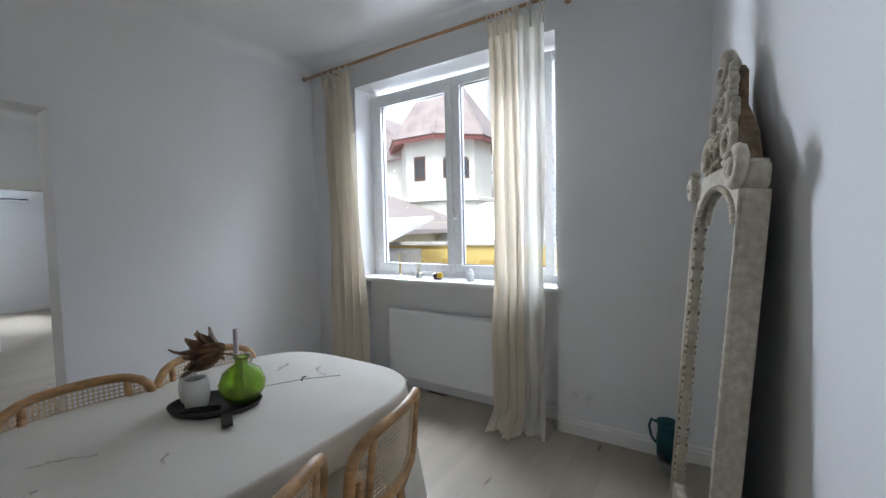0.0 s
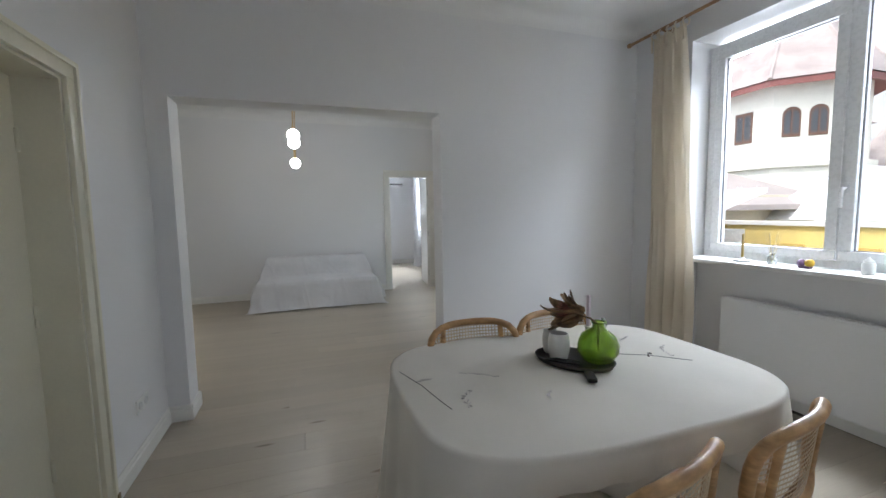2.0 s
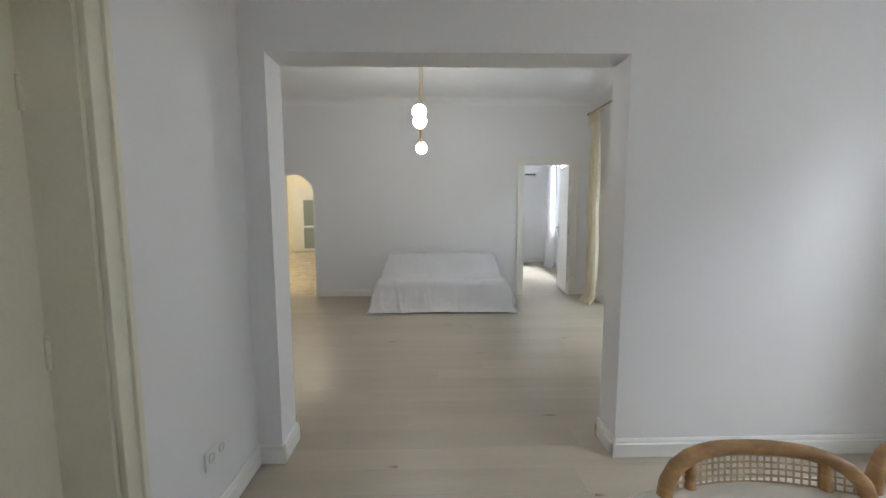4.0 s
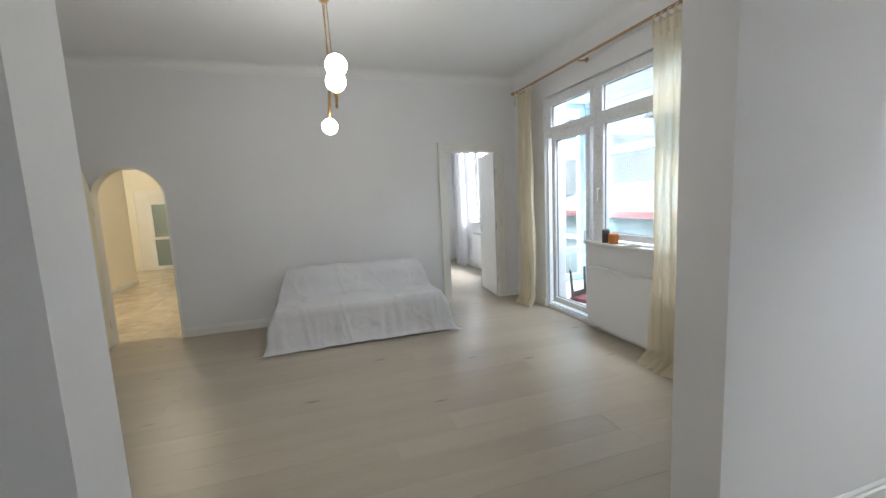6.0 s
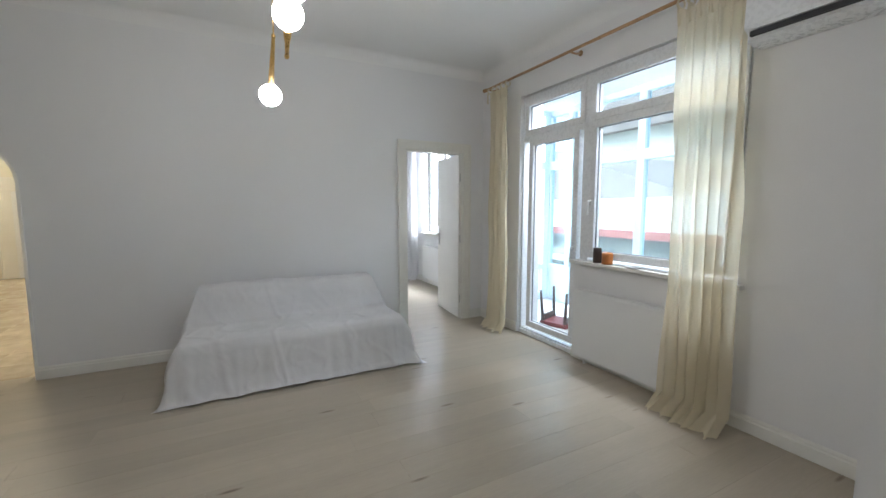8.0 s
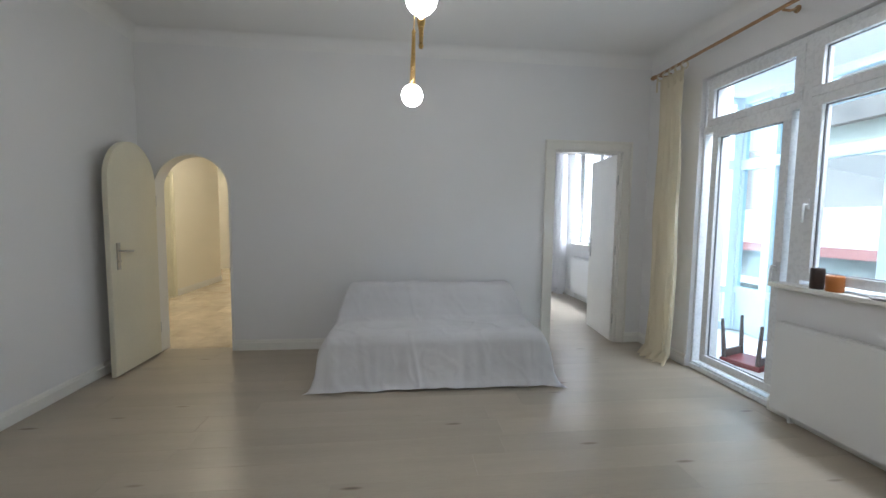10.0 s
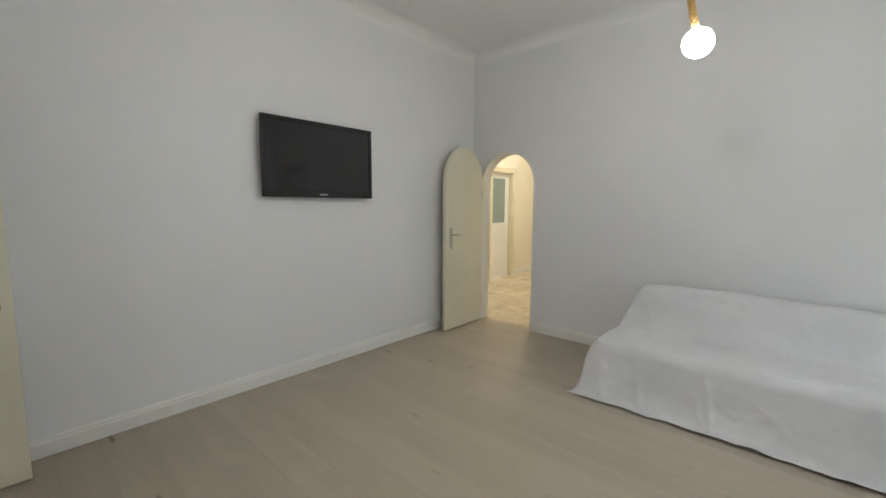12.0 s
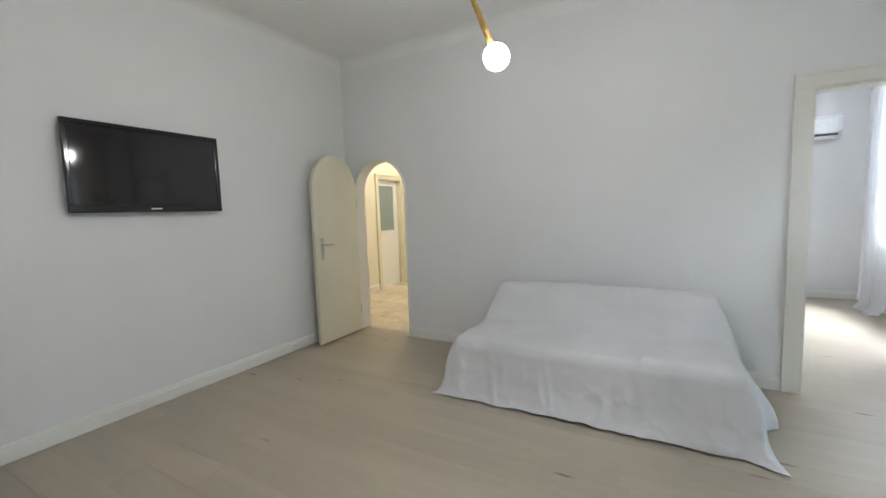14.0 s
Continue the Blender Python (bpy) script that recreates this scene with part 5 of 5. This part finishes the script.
# on the balcony sill
c1 = thing("candle", pose(1.115, -1.845, 0.917), "dark brown pillar candle on the sill", "candle", "sill candles")
bm = bmesh.new()
lathe(bm, [(0.033, 0), (0.036, 0.004), (0.036, 0.125), (0.032, 0.13), (0.02, 0.122), (0.004, 0.12)], 20)
part("wax", bm, mat("dark_brown_wax", (0.045, 0.028, 0.022), rough=0.45, bump=0.05), c1, "", True)
bm = bmesh.new()
tube(bm, [(0, 0, 0.118), (0.002, 0, 0.135)], 0.002, 5)
part("wick", bm, GASKET, c1)
c2 = thing("candle", pose(1.115, -1.95, 0.917), "orange pillar candle on the sill", "candle", "sill candles")
bm = bmesh.new()
lathe(bm, [(0.04, 0), (0.044, 0.004), (0.044, 0.09), (0.04, 0.096), (0.025, 0.088), (0.004, 0.086)], 20)
part("wax", bm, mat("orange_wax", (0.50, 0.17, 0.035), rough=0.45, bump=0.05), c2, "", True)
bm = bmesh.new()
tube(bm, [(0, 0, 0.084), (0.002, 0, 0.10)], 0.002, 5)
part("wick", bm, GASKET, c2)
d1 = thing("dish", pose(1.12, -2.20, 0.917), "flat white saucer on the sill", "dish")
bm = bmesh.new()
lathe(bm, [(0.04, 0), (0.065, 0.008), (0.07, 0.014), (0.064, 0.012), (0.04, 0.005), (0.01, 0.004)], 24)
part("plate", bm, wht, d1, "", True)

# hall ceiling lamp
hl = thing("ceiling_lamp", pose(-4.0, 2.2, CZ), "round lit ceiling lamp in the hall", "lamp")
bm = bmesh.new()
lathe(bm, [(0.03, -0.10), (0.13, -0.09), (0.17, -0.05), (0.17, -0.02)], 24)
part("shade", bm, HALLGLOW, hl, "warm lit glass shade", True)
bm = bmesh.new()
lathe(bm, [(0.175, -0.022), (0.175, 0.0)], 24)
part("rim", bm, BRASS, hl, "", True)
hl2 = thing("ceiling_lamp", pose(-5.4, 4.6, CZ), "round lit ceiling lamp in the hall", "lamp")
bm = bmesh.new()
lathe(bm, [(0.03, -0.10), (0.13, -0.09), (0.17, -0.05), (0.17, -0.02)], 24)
part("shade", bm, HALLGLOW, hl2, "warm lit glass shade", True)
bm = bmesh.new()
lathe(bm, [(0.175, -0.022), (0.175, 0.0)], 24)
part("rim", bm, BRASS, hl2, "", True)

# ---- glazed loggia outside the living room ----
LX = 2.60
struct("loggia_floor", boxes((1.43, LX + 0.12, -3.6, 0.5, -0.3, -0.01)), mat("white_loggia_tile", (0.66, 0.66, 0.64), rough=0.35), "pale tiled loggia floor", "floor")
struct("loggia_ceiling", boxes((1.43, LX + 0.12, -3.6, 0.5, 2.80, 2.95)), CEIL, "white loggia ceiling", "ceiling")
struct("loggia_wall", boxes((1.43, LX + 0.12, -3.75, -3.6, 0, 2.8)), WALL, "white end wall of the loggia", "wall")
lg = thing("window_4", pose(LX, 0.5, 0, 0, 0, EAST), "pale blue framed loggia glazing with transoms", "window", "", "structure")
LXS = [0.0, 0.43, 1.55, 2.55, 3.55, 4.06]
for x in LXS:
    part("post", boxes((x, x + 0.10, 0, 0.08, 0, 2.8), bevel=0.004), BLUEPVC, lg)
for a, b in zip(LXS, LXS[1:]):
    for z0, z1 in ((0.46, 0.54), (1.95, 2.07), (2.46, 2.56), (2.72, 2.8)):
        part("rail", boxes((a + 0.10, b, 0, 0.08, z0, z1), bevel=0.004), BLUEPVC, lg)
    part("parapet_panel", boxes((a + 0.10, b, 0.02, 0.06, 0, 0.46)), BLUEPVC, lg)
    p = part("pane", boxes((a + 0.10, b, 0.036, 0.04, 0.54, 2.72)), BLUEGLASS, lg)
    p.visible_shadow = False
lg2 = thing("window_5", pose(1.43, 0.42, 0), "pale blue framed end glazing of the loggia", "window", "", "structure")
for x in (0.0, 0.52, 1.07):
    part("post", boxes((x, x + 0.10, 0, 0.08, 0, 2.8), bevel=0.004), BLUEPVC, lg2)
for a, b in ((0.1, 0.52), (0.62, 1.07)):
    for z0, z1 in ((0, 0.10), (0.46, 0.54), (1.95, 2.07), (2.46, 2.56), (2.72, 2.8)):
        part("rail", boxes((a, b, 0, 0.08, z0, z1), bevel=0.004), BLUEPVC, lg2)
    p = part("pane", boxes((a, b, 0.036, 0.04, 0.1, 2.72)), BLUEGLASS, lg2)
    p.visible_shadow = False

# folded red stools left on the loggia floor
OLDWOOD = mat("weathered_brown_wood", (0.11, 0.085, 0.075), rough=0.6, var=0.2, vscale=10, bump=0.2)
RED = mat("red_vinyl", (0.20, 0.045, 0.045), rough=0.4, bump=0.05)


def stool(m):
    s = thing("stool", m, "upturned wooden stool with a red vinyl seat", "stool", "stools on the loggia")
    part("seat", boxes((-0.17, 0.17, -0.17, 0.17, 0.0, 0.05), bevel=0.012), RED, s, "red vinyl seat")
    for sx in (-1, 1):
        for sy in (-1, 1):
            bm = bmesh.new()
            tube(bm, [(sx * 0.14, sy * 0.14, 0.04), (sx * 0.165, sy * 0.165, 0.42)], [0.022, 0.014], 8)
            part("leg", bm, OLDWOOD, s)
    for sy in (-1, 1):
        part("apron", boxes((-0.13, 0.13, sy * 0.145 - 0.01, sy * 0.145 + 0.01, 0.05, 0.12)), OLDWOOD, s)
    return s


S1 = stool(pose(1.78, -0.72, -0.008, 0, 0, 20))
copy_thing(S1, pose(1.85, -1.14, -0.008, 0, 0, 65))

# ---- outside ----
PLASTER = mat("cream_house_plaster", (0.70, 0.69, 0.60), rough=0.9, var=0.06, vscale=0.6, bump=0.1, bscale=8)
TILES = mat("faded_red_roof_tiles", (0.38, 0.32, 0.29), rough=0.6, var=0.2, vscale=1.5, bump=0.4, bscale=10, depth=0.02)
REDTRIM = mat("dark_red_eaves", (0.21, 0.075, 0.06), rough=0.6)
BROWNWIN = mat("brown_window_wood", (0.12, 0.06, 0.035), rough=0.6)
DARKGL = mat("dark_window_glass", (0.05, 0.055, 0.06), rough=0.1)
YELLOW = mat("ochre_yard_wall", (0.68, 0.52, 0.17), rough=0.85, var=0.1, vscale=1, bump=0.15, bscale=6)
GREYCON = mat("stained_concrete", (0.36, 0.35, 0.32), rough=0.9, var=0.25, vscale=1.2, bump=0.3, bscale=10)
bm = boxes((2.0, 400, -400, 400, -1.2, -1.0))
struct("ground", bm, mat("yard_ground", (0.25, 0.23, 0.20), rough=0.95, var=0.2, vscale=0.5, bump=0.3, bscale=4), "paved yard and street outside", "ground")
bm = boxes((-8.0, 2.0, -9.5, -8.4, -1.2, 3.25))
struct("outer_wall", bm, PLASTER, "plastered outer wall of the flat", "wall")


def octa(cx, cy, r, z, n=8):
    return [Vector((cx + r * math.cos(2 * math.pi * (i + 0.5) / n), cy + r * math.sin(2 * math.pi * (i + 0.5) / n), z)) for i in range(n)]


villa = thing("villa", pose(18.3, 4.8, -0.6), "cream villa with an octagonal turret and red tiled roofs", "house")
bm = bmesh.new()
n = 8
ring = [[bm.verts.new(p) for p in octa(0, 0, r, z)] for r, z in ((2.62, -0.4), (2.62, 3.45), (2.80, 3.5), (2.80, 3.68), (2.55, 3.75), (2.55, 6.7))]
for a, b in zip(ring, ring[1:]):
    for i in range(n):
        bm.faces.new((a[i], a[(i + 1) % n], b[(i + 1) % n], b[i]))
part("wall", bm, PLASTER, villa)
part("wall", boxes((-0.5, 8, 1.5, 9, -0.4, 6.2)), PLASTER, villa)
bm = bmesh.new()
e0, e1, e2 = ([bm.verts.new(p) for p in octa(0, 0, r, z)] for r, z in ((3.25, 6.45), (3.27, 6.68), (2.5, 6.72)))
for a, b in ((e0, e1), (e2, e0)):
    for i in range(n):
        bm.faces.new((a[i], a[(i + 1) % n], b[(i + 1) % n], b[i]))
part("eaves", bm, REDTRIM, villa, "dark red painted eaves")
bm = bmesh.new()
for k in range(22):
    f0, f1 = k / 22, (k + 1) / 22
    a = [bm.verts.new(p) for p in octa(0, 0, 3.3 * (1 - f0) + 0.02, 6.70 + 4.6 * f0)]
    b = [bm.verts.new(p) for p in octa(0, 0, 3.3 * (1 - f1) + 0.06, 6.70 + 4.6 * f1 + 0.03)]
    c = [bm.verts.new(p) for p in octa(0, 0, 3.3 * (1 - f1) + 0.02, 6.70 + 4.6 * f1)]
    for i in range(n):
        j = (i + 1) % n
        bm.faces.new((a[i], a[j], b[j], b[i]))
        bm.faces.new((b[i], b[j], c[j], c[i]))
part("roof", bm, TILES, villa, "tall red tiled turret roof")
for i in range(n):
    bm = bmesh.new()
    a = octa(0, 0, 3.32, 6.72)[i]
    tube(bm, [a, Vector((0, 0, 11.35))], [0.08, 0.05], 6)
    part("ridge", bm, TILES, villa)
bm = bmesh.new()
prism(bm, [(0.9, 6.2), (9.6, 6.2), (5.3, 9.4)], "x", -1.0, 8.5)
part("roof", bm, TILES, villa, "red tiled wing roof")
bm = bmesh.new()
prism(bm, [(-0.6, 3.3), (-3.6, 2.5), (-3.6, 2.36), (-0.6, 3.1)], "y", 2.0, 5.5)
part("porch_roof", bm, REDTRIM, villa, "red sheet porch roof")
part("wall", boxes((-3.3, -0.4, 2.2, 5.3, -0.4, 2.5)), PLASTER, villa)


def villa_window(face, zc, w, h, arched, shift=0.0):
    a, b = octa(0, 0, 2.55, 0)[face], octa(0, 0, 2.55, 0)[(face + 1) % n]
    mid = (a + b) / 2
    nrm = Vector((mid.x, mid.y, 0)).normalized()
    tan = Vector((-nrm.y, nrm.x, 0))
    out = [(-w / 2, -h / 2), (w / 2, -h / 2)] + ([(w / 2 * math.cos(math.pi * i / 10), h / 2 - w / 2 + w / 2 * math.sin(math.pi * i / 10)) for i in range(11)] if arched else [(w / 2, h / 2), (-w / 2, h / 2)])
    def ring(scale, d, mt, nm, par):
        bm = bmesh.new()
        vs = [mid + tan * (shift + x * scale) + Vector((0, 0, zc + y * scale)) + nrm * d for x, y in out]
        f = [bm.verts.new(v) for v in vs]
        g = [bm.verts.new(v - nrm * 0.08) for v in vs]
        bm.faces.new(f)
        for i in range(len(f)):
            bm.faces.new((f[i], f[(i + 1) % len(f)], g[(i + 1) % len(f)], g[i]))
        return part(nm, bm, mt, par)
    wf = ring(1.12, 0.03, BROWNWIN, "window", villa)
    ring(0.88, 0.036, DARKGL, "pane", wf)
    bm = bmesh.new()
    p = mid + tan * shift + nrm * 0.04
    tube(bm, [p + Vector((0, 0, zc - h * 0.46)), p + Vector((0, 0, zc + h * 0.44))], 0.035, 4)
    part("bar", bm, BROWNWIN, wf)


villa_window(3, 5.2, 0.62, 1.1, False, -0.1)
villa_window(4, 5.2, 0.5, 1.0, True, -0.40)
villa_window(4, 5.2, 0.5, 1.0, True, 0.40)
villa_window(3, 1.9, 0.9, 1.2, False)

house = thing("house", pose(22, -0.8, -1.0), "low house with a broad red tiled roof", "house")
part("wall", boxes((0, 8, -5, 5, 0, 3.6)), PLASTER, house)
bm = bmesh.new()
prism(bm, [(-0.7, 3.4), (8.7, 3.4), (4, 7.4)], "y", -5.5, 5.2)
part("roof", bm, TILES, house, "red tiled roof")
for y in (-3, 0, 3):
    part("window", boxes((-0.03, 0.02, y - 0.5, y + 0.5, 1.3, 2.7)), DARKGL, house)
wallg = thing("yard_wall", pose(9.0, -3, -1.0), "ochre yard wall with pale coping and recessed panels", "wall")
part("wall", boxes((0.04, 0.22, -9, 12, 0, 1.95)), YELLOW, wallg)
part("coping", boxes((-0.05, 0.30, -9, 12, 1.95, 2.05), bevel=0.01), mat("pale_coping", (0.62, 0.60, 0.55), rough=0.8), wallg)
for k in range(16):
    y = -8.6 + k * 1.25
    bm = bmesh.new()
    prism(bm, [(y, 1.1), (y + 0.95, 1.1), (y + 0.72, 1.55), (y + 0.22, 1.55)], "x", -0.02, 0.04)
    part("panel", bm, mat("deep_ochre_panel", (0.52, 0.36, 0.09), rough=0.85), wallg, "deeper ochre panel")
tent = thing("market_tent", pose(13.5, -0.2, -1.0), "white canvas canopy in the yard", "tent")
CANVAS = mat("white_canvas", (0.78, 0.78, 0.76), rough=0.8, var=0.03, bump=0.05)
bm = bmesh.new()
g = []
for i in range(13):
    for_row = []
    for j in range(13):
        u, v = i / 6 - 1, j / 6 - 1
        for_row.append(bm.verts.new((u * 1.6, v * 2.4, 2.0 + 1.5 * (1 - abs(u) ** 1.6) * (1 - abs(v) ** 1.5) ** 0.8)))
    g.append(for_row)
for a, b in zip(g, g[1:]):
    for i in range(12):
        bm.faces.new((a[i], a[i + 1], b[i + 1], b[i]))
part("canopy", bm, CANVAS, tent, "", True)
for sx in (-1, 1):
    for sy in (-1, 1):
        bm = bmesh.new()
        tube(bm, [(sx * 1.58, sy * 2.38, 0), (sx * 1.58, sy * 2.38, 2.0)], 0.04, 8)
        part("pole", bm, STEEL, tent)
shed = thing("shed", pose(12.5, 4.8, -1.0), "low whitewashed shed with sheet roofs", "shed")
part("wall", boxes((0, 2.2, -1.4, 1.6, 0, 2.0)), CANVAS, shed)
bm = bmesh.new()
prism(bm, [(-0.3, 2.0), (2.4, 2.6), (2.4, 2.7), (-0.3, 2.1)], "y", -1.7, 1.9)
part("roof", bm, CANVAS, shed)
# neighbour seen through the loggia
nb = thing("neighbour_house", pose(8.2, 4.5, -1.65), "neighbouring house with pale yellow wall and shallow weathered roof", "house")
part("wall", boxes((0, 6, -3.2, 7, 0, 3.4)), mat("pale_yellow_render", (0.66, 0.60, 0.44), rough=0.9, var=0.08, vscale=1.5, bump=0.2, bscale=40, dirt=(0.5, 0.46, 0.36)), nb)
bm = bmesh.new()
prism(bm, [(-3.9, 3.1), (1.5, 4.9), (7.6, 3.1), (7.6, 2.95), (-3.9, 2.95)], "x", -0.5, 6.4)
part("roof", bm, mat("weathered_pale_tiles", (0.36, 0.31, 0.28), rough=0.7, var=0.12, vscale=2, bump=0.4, bscale=9, depth=0.02), nb, "weathered pale tiled roof")
part("gutter", boxes((-0.56, -0.46, -3.9, 7.6, 3.0, 3.12)), GREYCON, nb)
part("window", boxes((-0.03, 0.02, 0.2, 1.2, 1.4, 2.6)), DARKGL, nb)
lean = thing("lean_to", pose(5.6, 2.6, -1.4), "concrete outbuilding with a pale sloping roof", "shed")
part("wall", boxes((0, 2.4, -3.4, 3.4, 0, 2.3)), GREYCON, lean)
bm = bmesh.new()
prism(bm, [(-0.3, 2.25), (2.6, 3.1), (2.6, 3.2), (-0.3, 2.35)], "y", -3.7, 3.7)
part("roof", bm, CANVAS, lean, "pale sheet roof")
part("fascia", boxes((-0.34, -0.30, -3.7, 3.7, 2.18, 2.34)), mat("dull_red_fascia", (0.36, 0.14, 0.12), rough=0.6), lean, "dull red edge board")
part("ledge", boxes((-0.12, 0.0, -3.5, 3.5, 1.5, 1.62)), CANVAS, lean, "pale ledge")
far_block = thing("apartment_block", pose(60, 19.0, -1), "tall blank grey gable far behind the villa", "building")
BLOCK = mat("grey_panel_concrete", (0.50, 0.50, 0.49), rough=0.9, var=0.1, vscale=0.3, bump=0.2, bscale=3)
part("wall", boxes((0, 12, -9, 3.6, 0, 31)), BLOCK, far_block)
part("roof", boxes((-0.3, 12.3, -9.3, 3.9, 31, 31.5)), GREYCON, far_block)

# trees beyond
rd = random.Random(11)


def tree(m, h, r, seed):
    rt = random.Random(seed)
    t = thing("tree", m, "leafy green tree behind the yards", "tree", "trees beyond")
    bm = bmesh.new()
    tube(bm, [(0, 0, 0), (0.1, 0.05, h * 0.4), (0, 0.1, h * 0.75)], [0.22, 0.16, 0.06], 8)
    for k in range(5):
        q = k * 1.3
        tube(bm, [(0.05, 0.05, h * (0.35 + 0.06 * k)), (r * 0.6 * math.cos(q), r * 0.6 * math.sin(q), h * (0.55 + 0.06 * k))], [0.08, 0.02], 6)
    part("trunk", bm, OLDWOOD, t)
    verts, faces = [], []
    for k in range(1500):
        a, e, d = rt.uniform(0, 6.283), rt.uniform(-1, 1), rt.random() ** 0.4
        lump = 0.75 + 0.35 * noise.noise((math.cos(a) * 2, math.sin(a) * 2, e * 2 + seed))
        c = Vector((r * d * lump * math.cos(a) * math.sqrt(1 - e * e), r * d * lump * math.sin(a) * math.sqrt(1 - e * e), h * 0.7 + h * 0.32 * d * lump * e))
        u = Vector((rt.uniform(-1, 1), rt.uniform(-1, 1), rt.uniform(-1, 1))).normalized() * 0.17
        v = u.cross(Vector((rt.uniform(-1, 1), rt.uniform(-1, 1), 0.3))).normalized() * 0.10
        i = len(verts)
        verts += [c - u, c + v, c + u, c - v]
        faces.append((i, i + 1, i + 2, i + 3))
    me = bpy.data.meshes.new("crown")
    me.from_pydata(verts, [], faces)
    me.materials.append(LEAF)
    ob = new("crown", me)
    ob.parent = t
    return t


LEAF = mat("green_leaves", (0.07, 0.12, 0.035), rough=0.6, var=0.35, vscale=2, bump=0.0)
T1 = tree(pose(24, -9.5, -1), 7.5, 2.6, 1)
copy_thing(T1, pose(28, 12.5, -1, 0, 0, 80))
copy_thing(T1, pose(19, -13, -1, 0, 0, 160))


# ---- floor boards and tiles ----
def board_mesh(name, length, width, material, thick=0.02, bevel=0.0005):
    bm = bmesh.new()
    x, y, b = length / 2, width / 2, bevel
    lo = [bm.verts.new((sx * x, sy * y, -thick)) for sx, sy in ((-1, -1), (1, -1), (1, 1), (-1, 1))]
    mid = [bm.verts.new((sx * x, sy * y, -b)) for sx, sy in ((-1, -1), (1, -1), (1, 1), (-1, 1))]
    top = [bm.verts.new((sx * (x - b), sy * (y - b), 0)) for sx, sy in ((-1, -1), (1, -1), (1, 1), (-1, 1))]
    bm.faces.new(top)
    for i in range(4):
        j = (i + 1) % 4
        bm.faces.new((lo[i], lo[j], mid[j], mid[i]))
        bm.faces.new((mid[i], mid[j], top[j], top[i]))
    bmesh.ops.recalc_face_normals(bm, faces=bm.faces[:])
    me = bpy.data.meshes.new(name)
    bm.to_mesh(me)
    bm.free()
    me.materials.append(material)
    return me


rnd = random.Random(5)
floor = thing("floor", pose(0, 0, 0), "whitewashed oak floorboards with dark knots", "floor", "", "structure")
W, GAP = 0.19, 0.0004
shared = {}


def lay(x0, x1, y):
    x = x0 - rnd.uniform(0.1, 1.7)
    while x < x1:
        a, b = max(x, x0), min(x + 1.86, x1)
        x += 1.86
        if b - a < 0.06:
            continue
        key = round(b - a, 2)
        if key not in shared:
            shared[key] = board_mesh("plank", key - GAP, W - GAP, OAK)
        ob = new("plank", shared[key])
        ob.matrix_basis = pose((a + b) / 2, y, 0, 0, 0, rnd.choice((0, 180)))
        ob.parent = floor


for i in range(43):
    y = 0.06 - W * i
    x0, x1 = (-3.93, 1.44) if y > -4.0 else (-3.93, 1.75) if y > -4.62 else (-2.45, 1.75)
    lay(x0, x1, y)
for i in range(20):
    lay(0.0 if i > 1 else -0.1, 1.51, 0.06 + W * (i + 1))
hall_floor = thing("hall_floor", pose(0, 0, 0), "polished beige marble floor tiles in the hall", "floor", "", "structure")
tile = board_mesh("tile", 0.398, 0.398, MARBLE, 0.018, 0.001)
for i in range(10):
    for j in range(16):
        ob = new("tile", tile)
        ob.matrix_basis = pose(-6.6 + 0.4 * i, 0.30 + 0.4 * j, 0.001, 0, 0, 90 * rnd.randrange(4))
        ob.parent = hall_floor
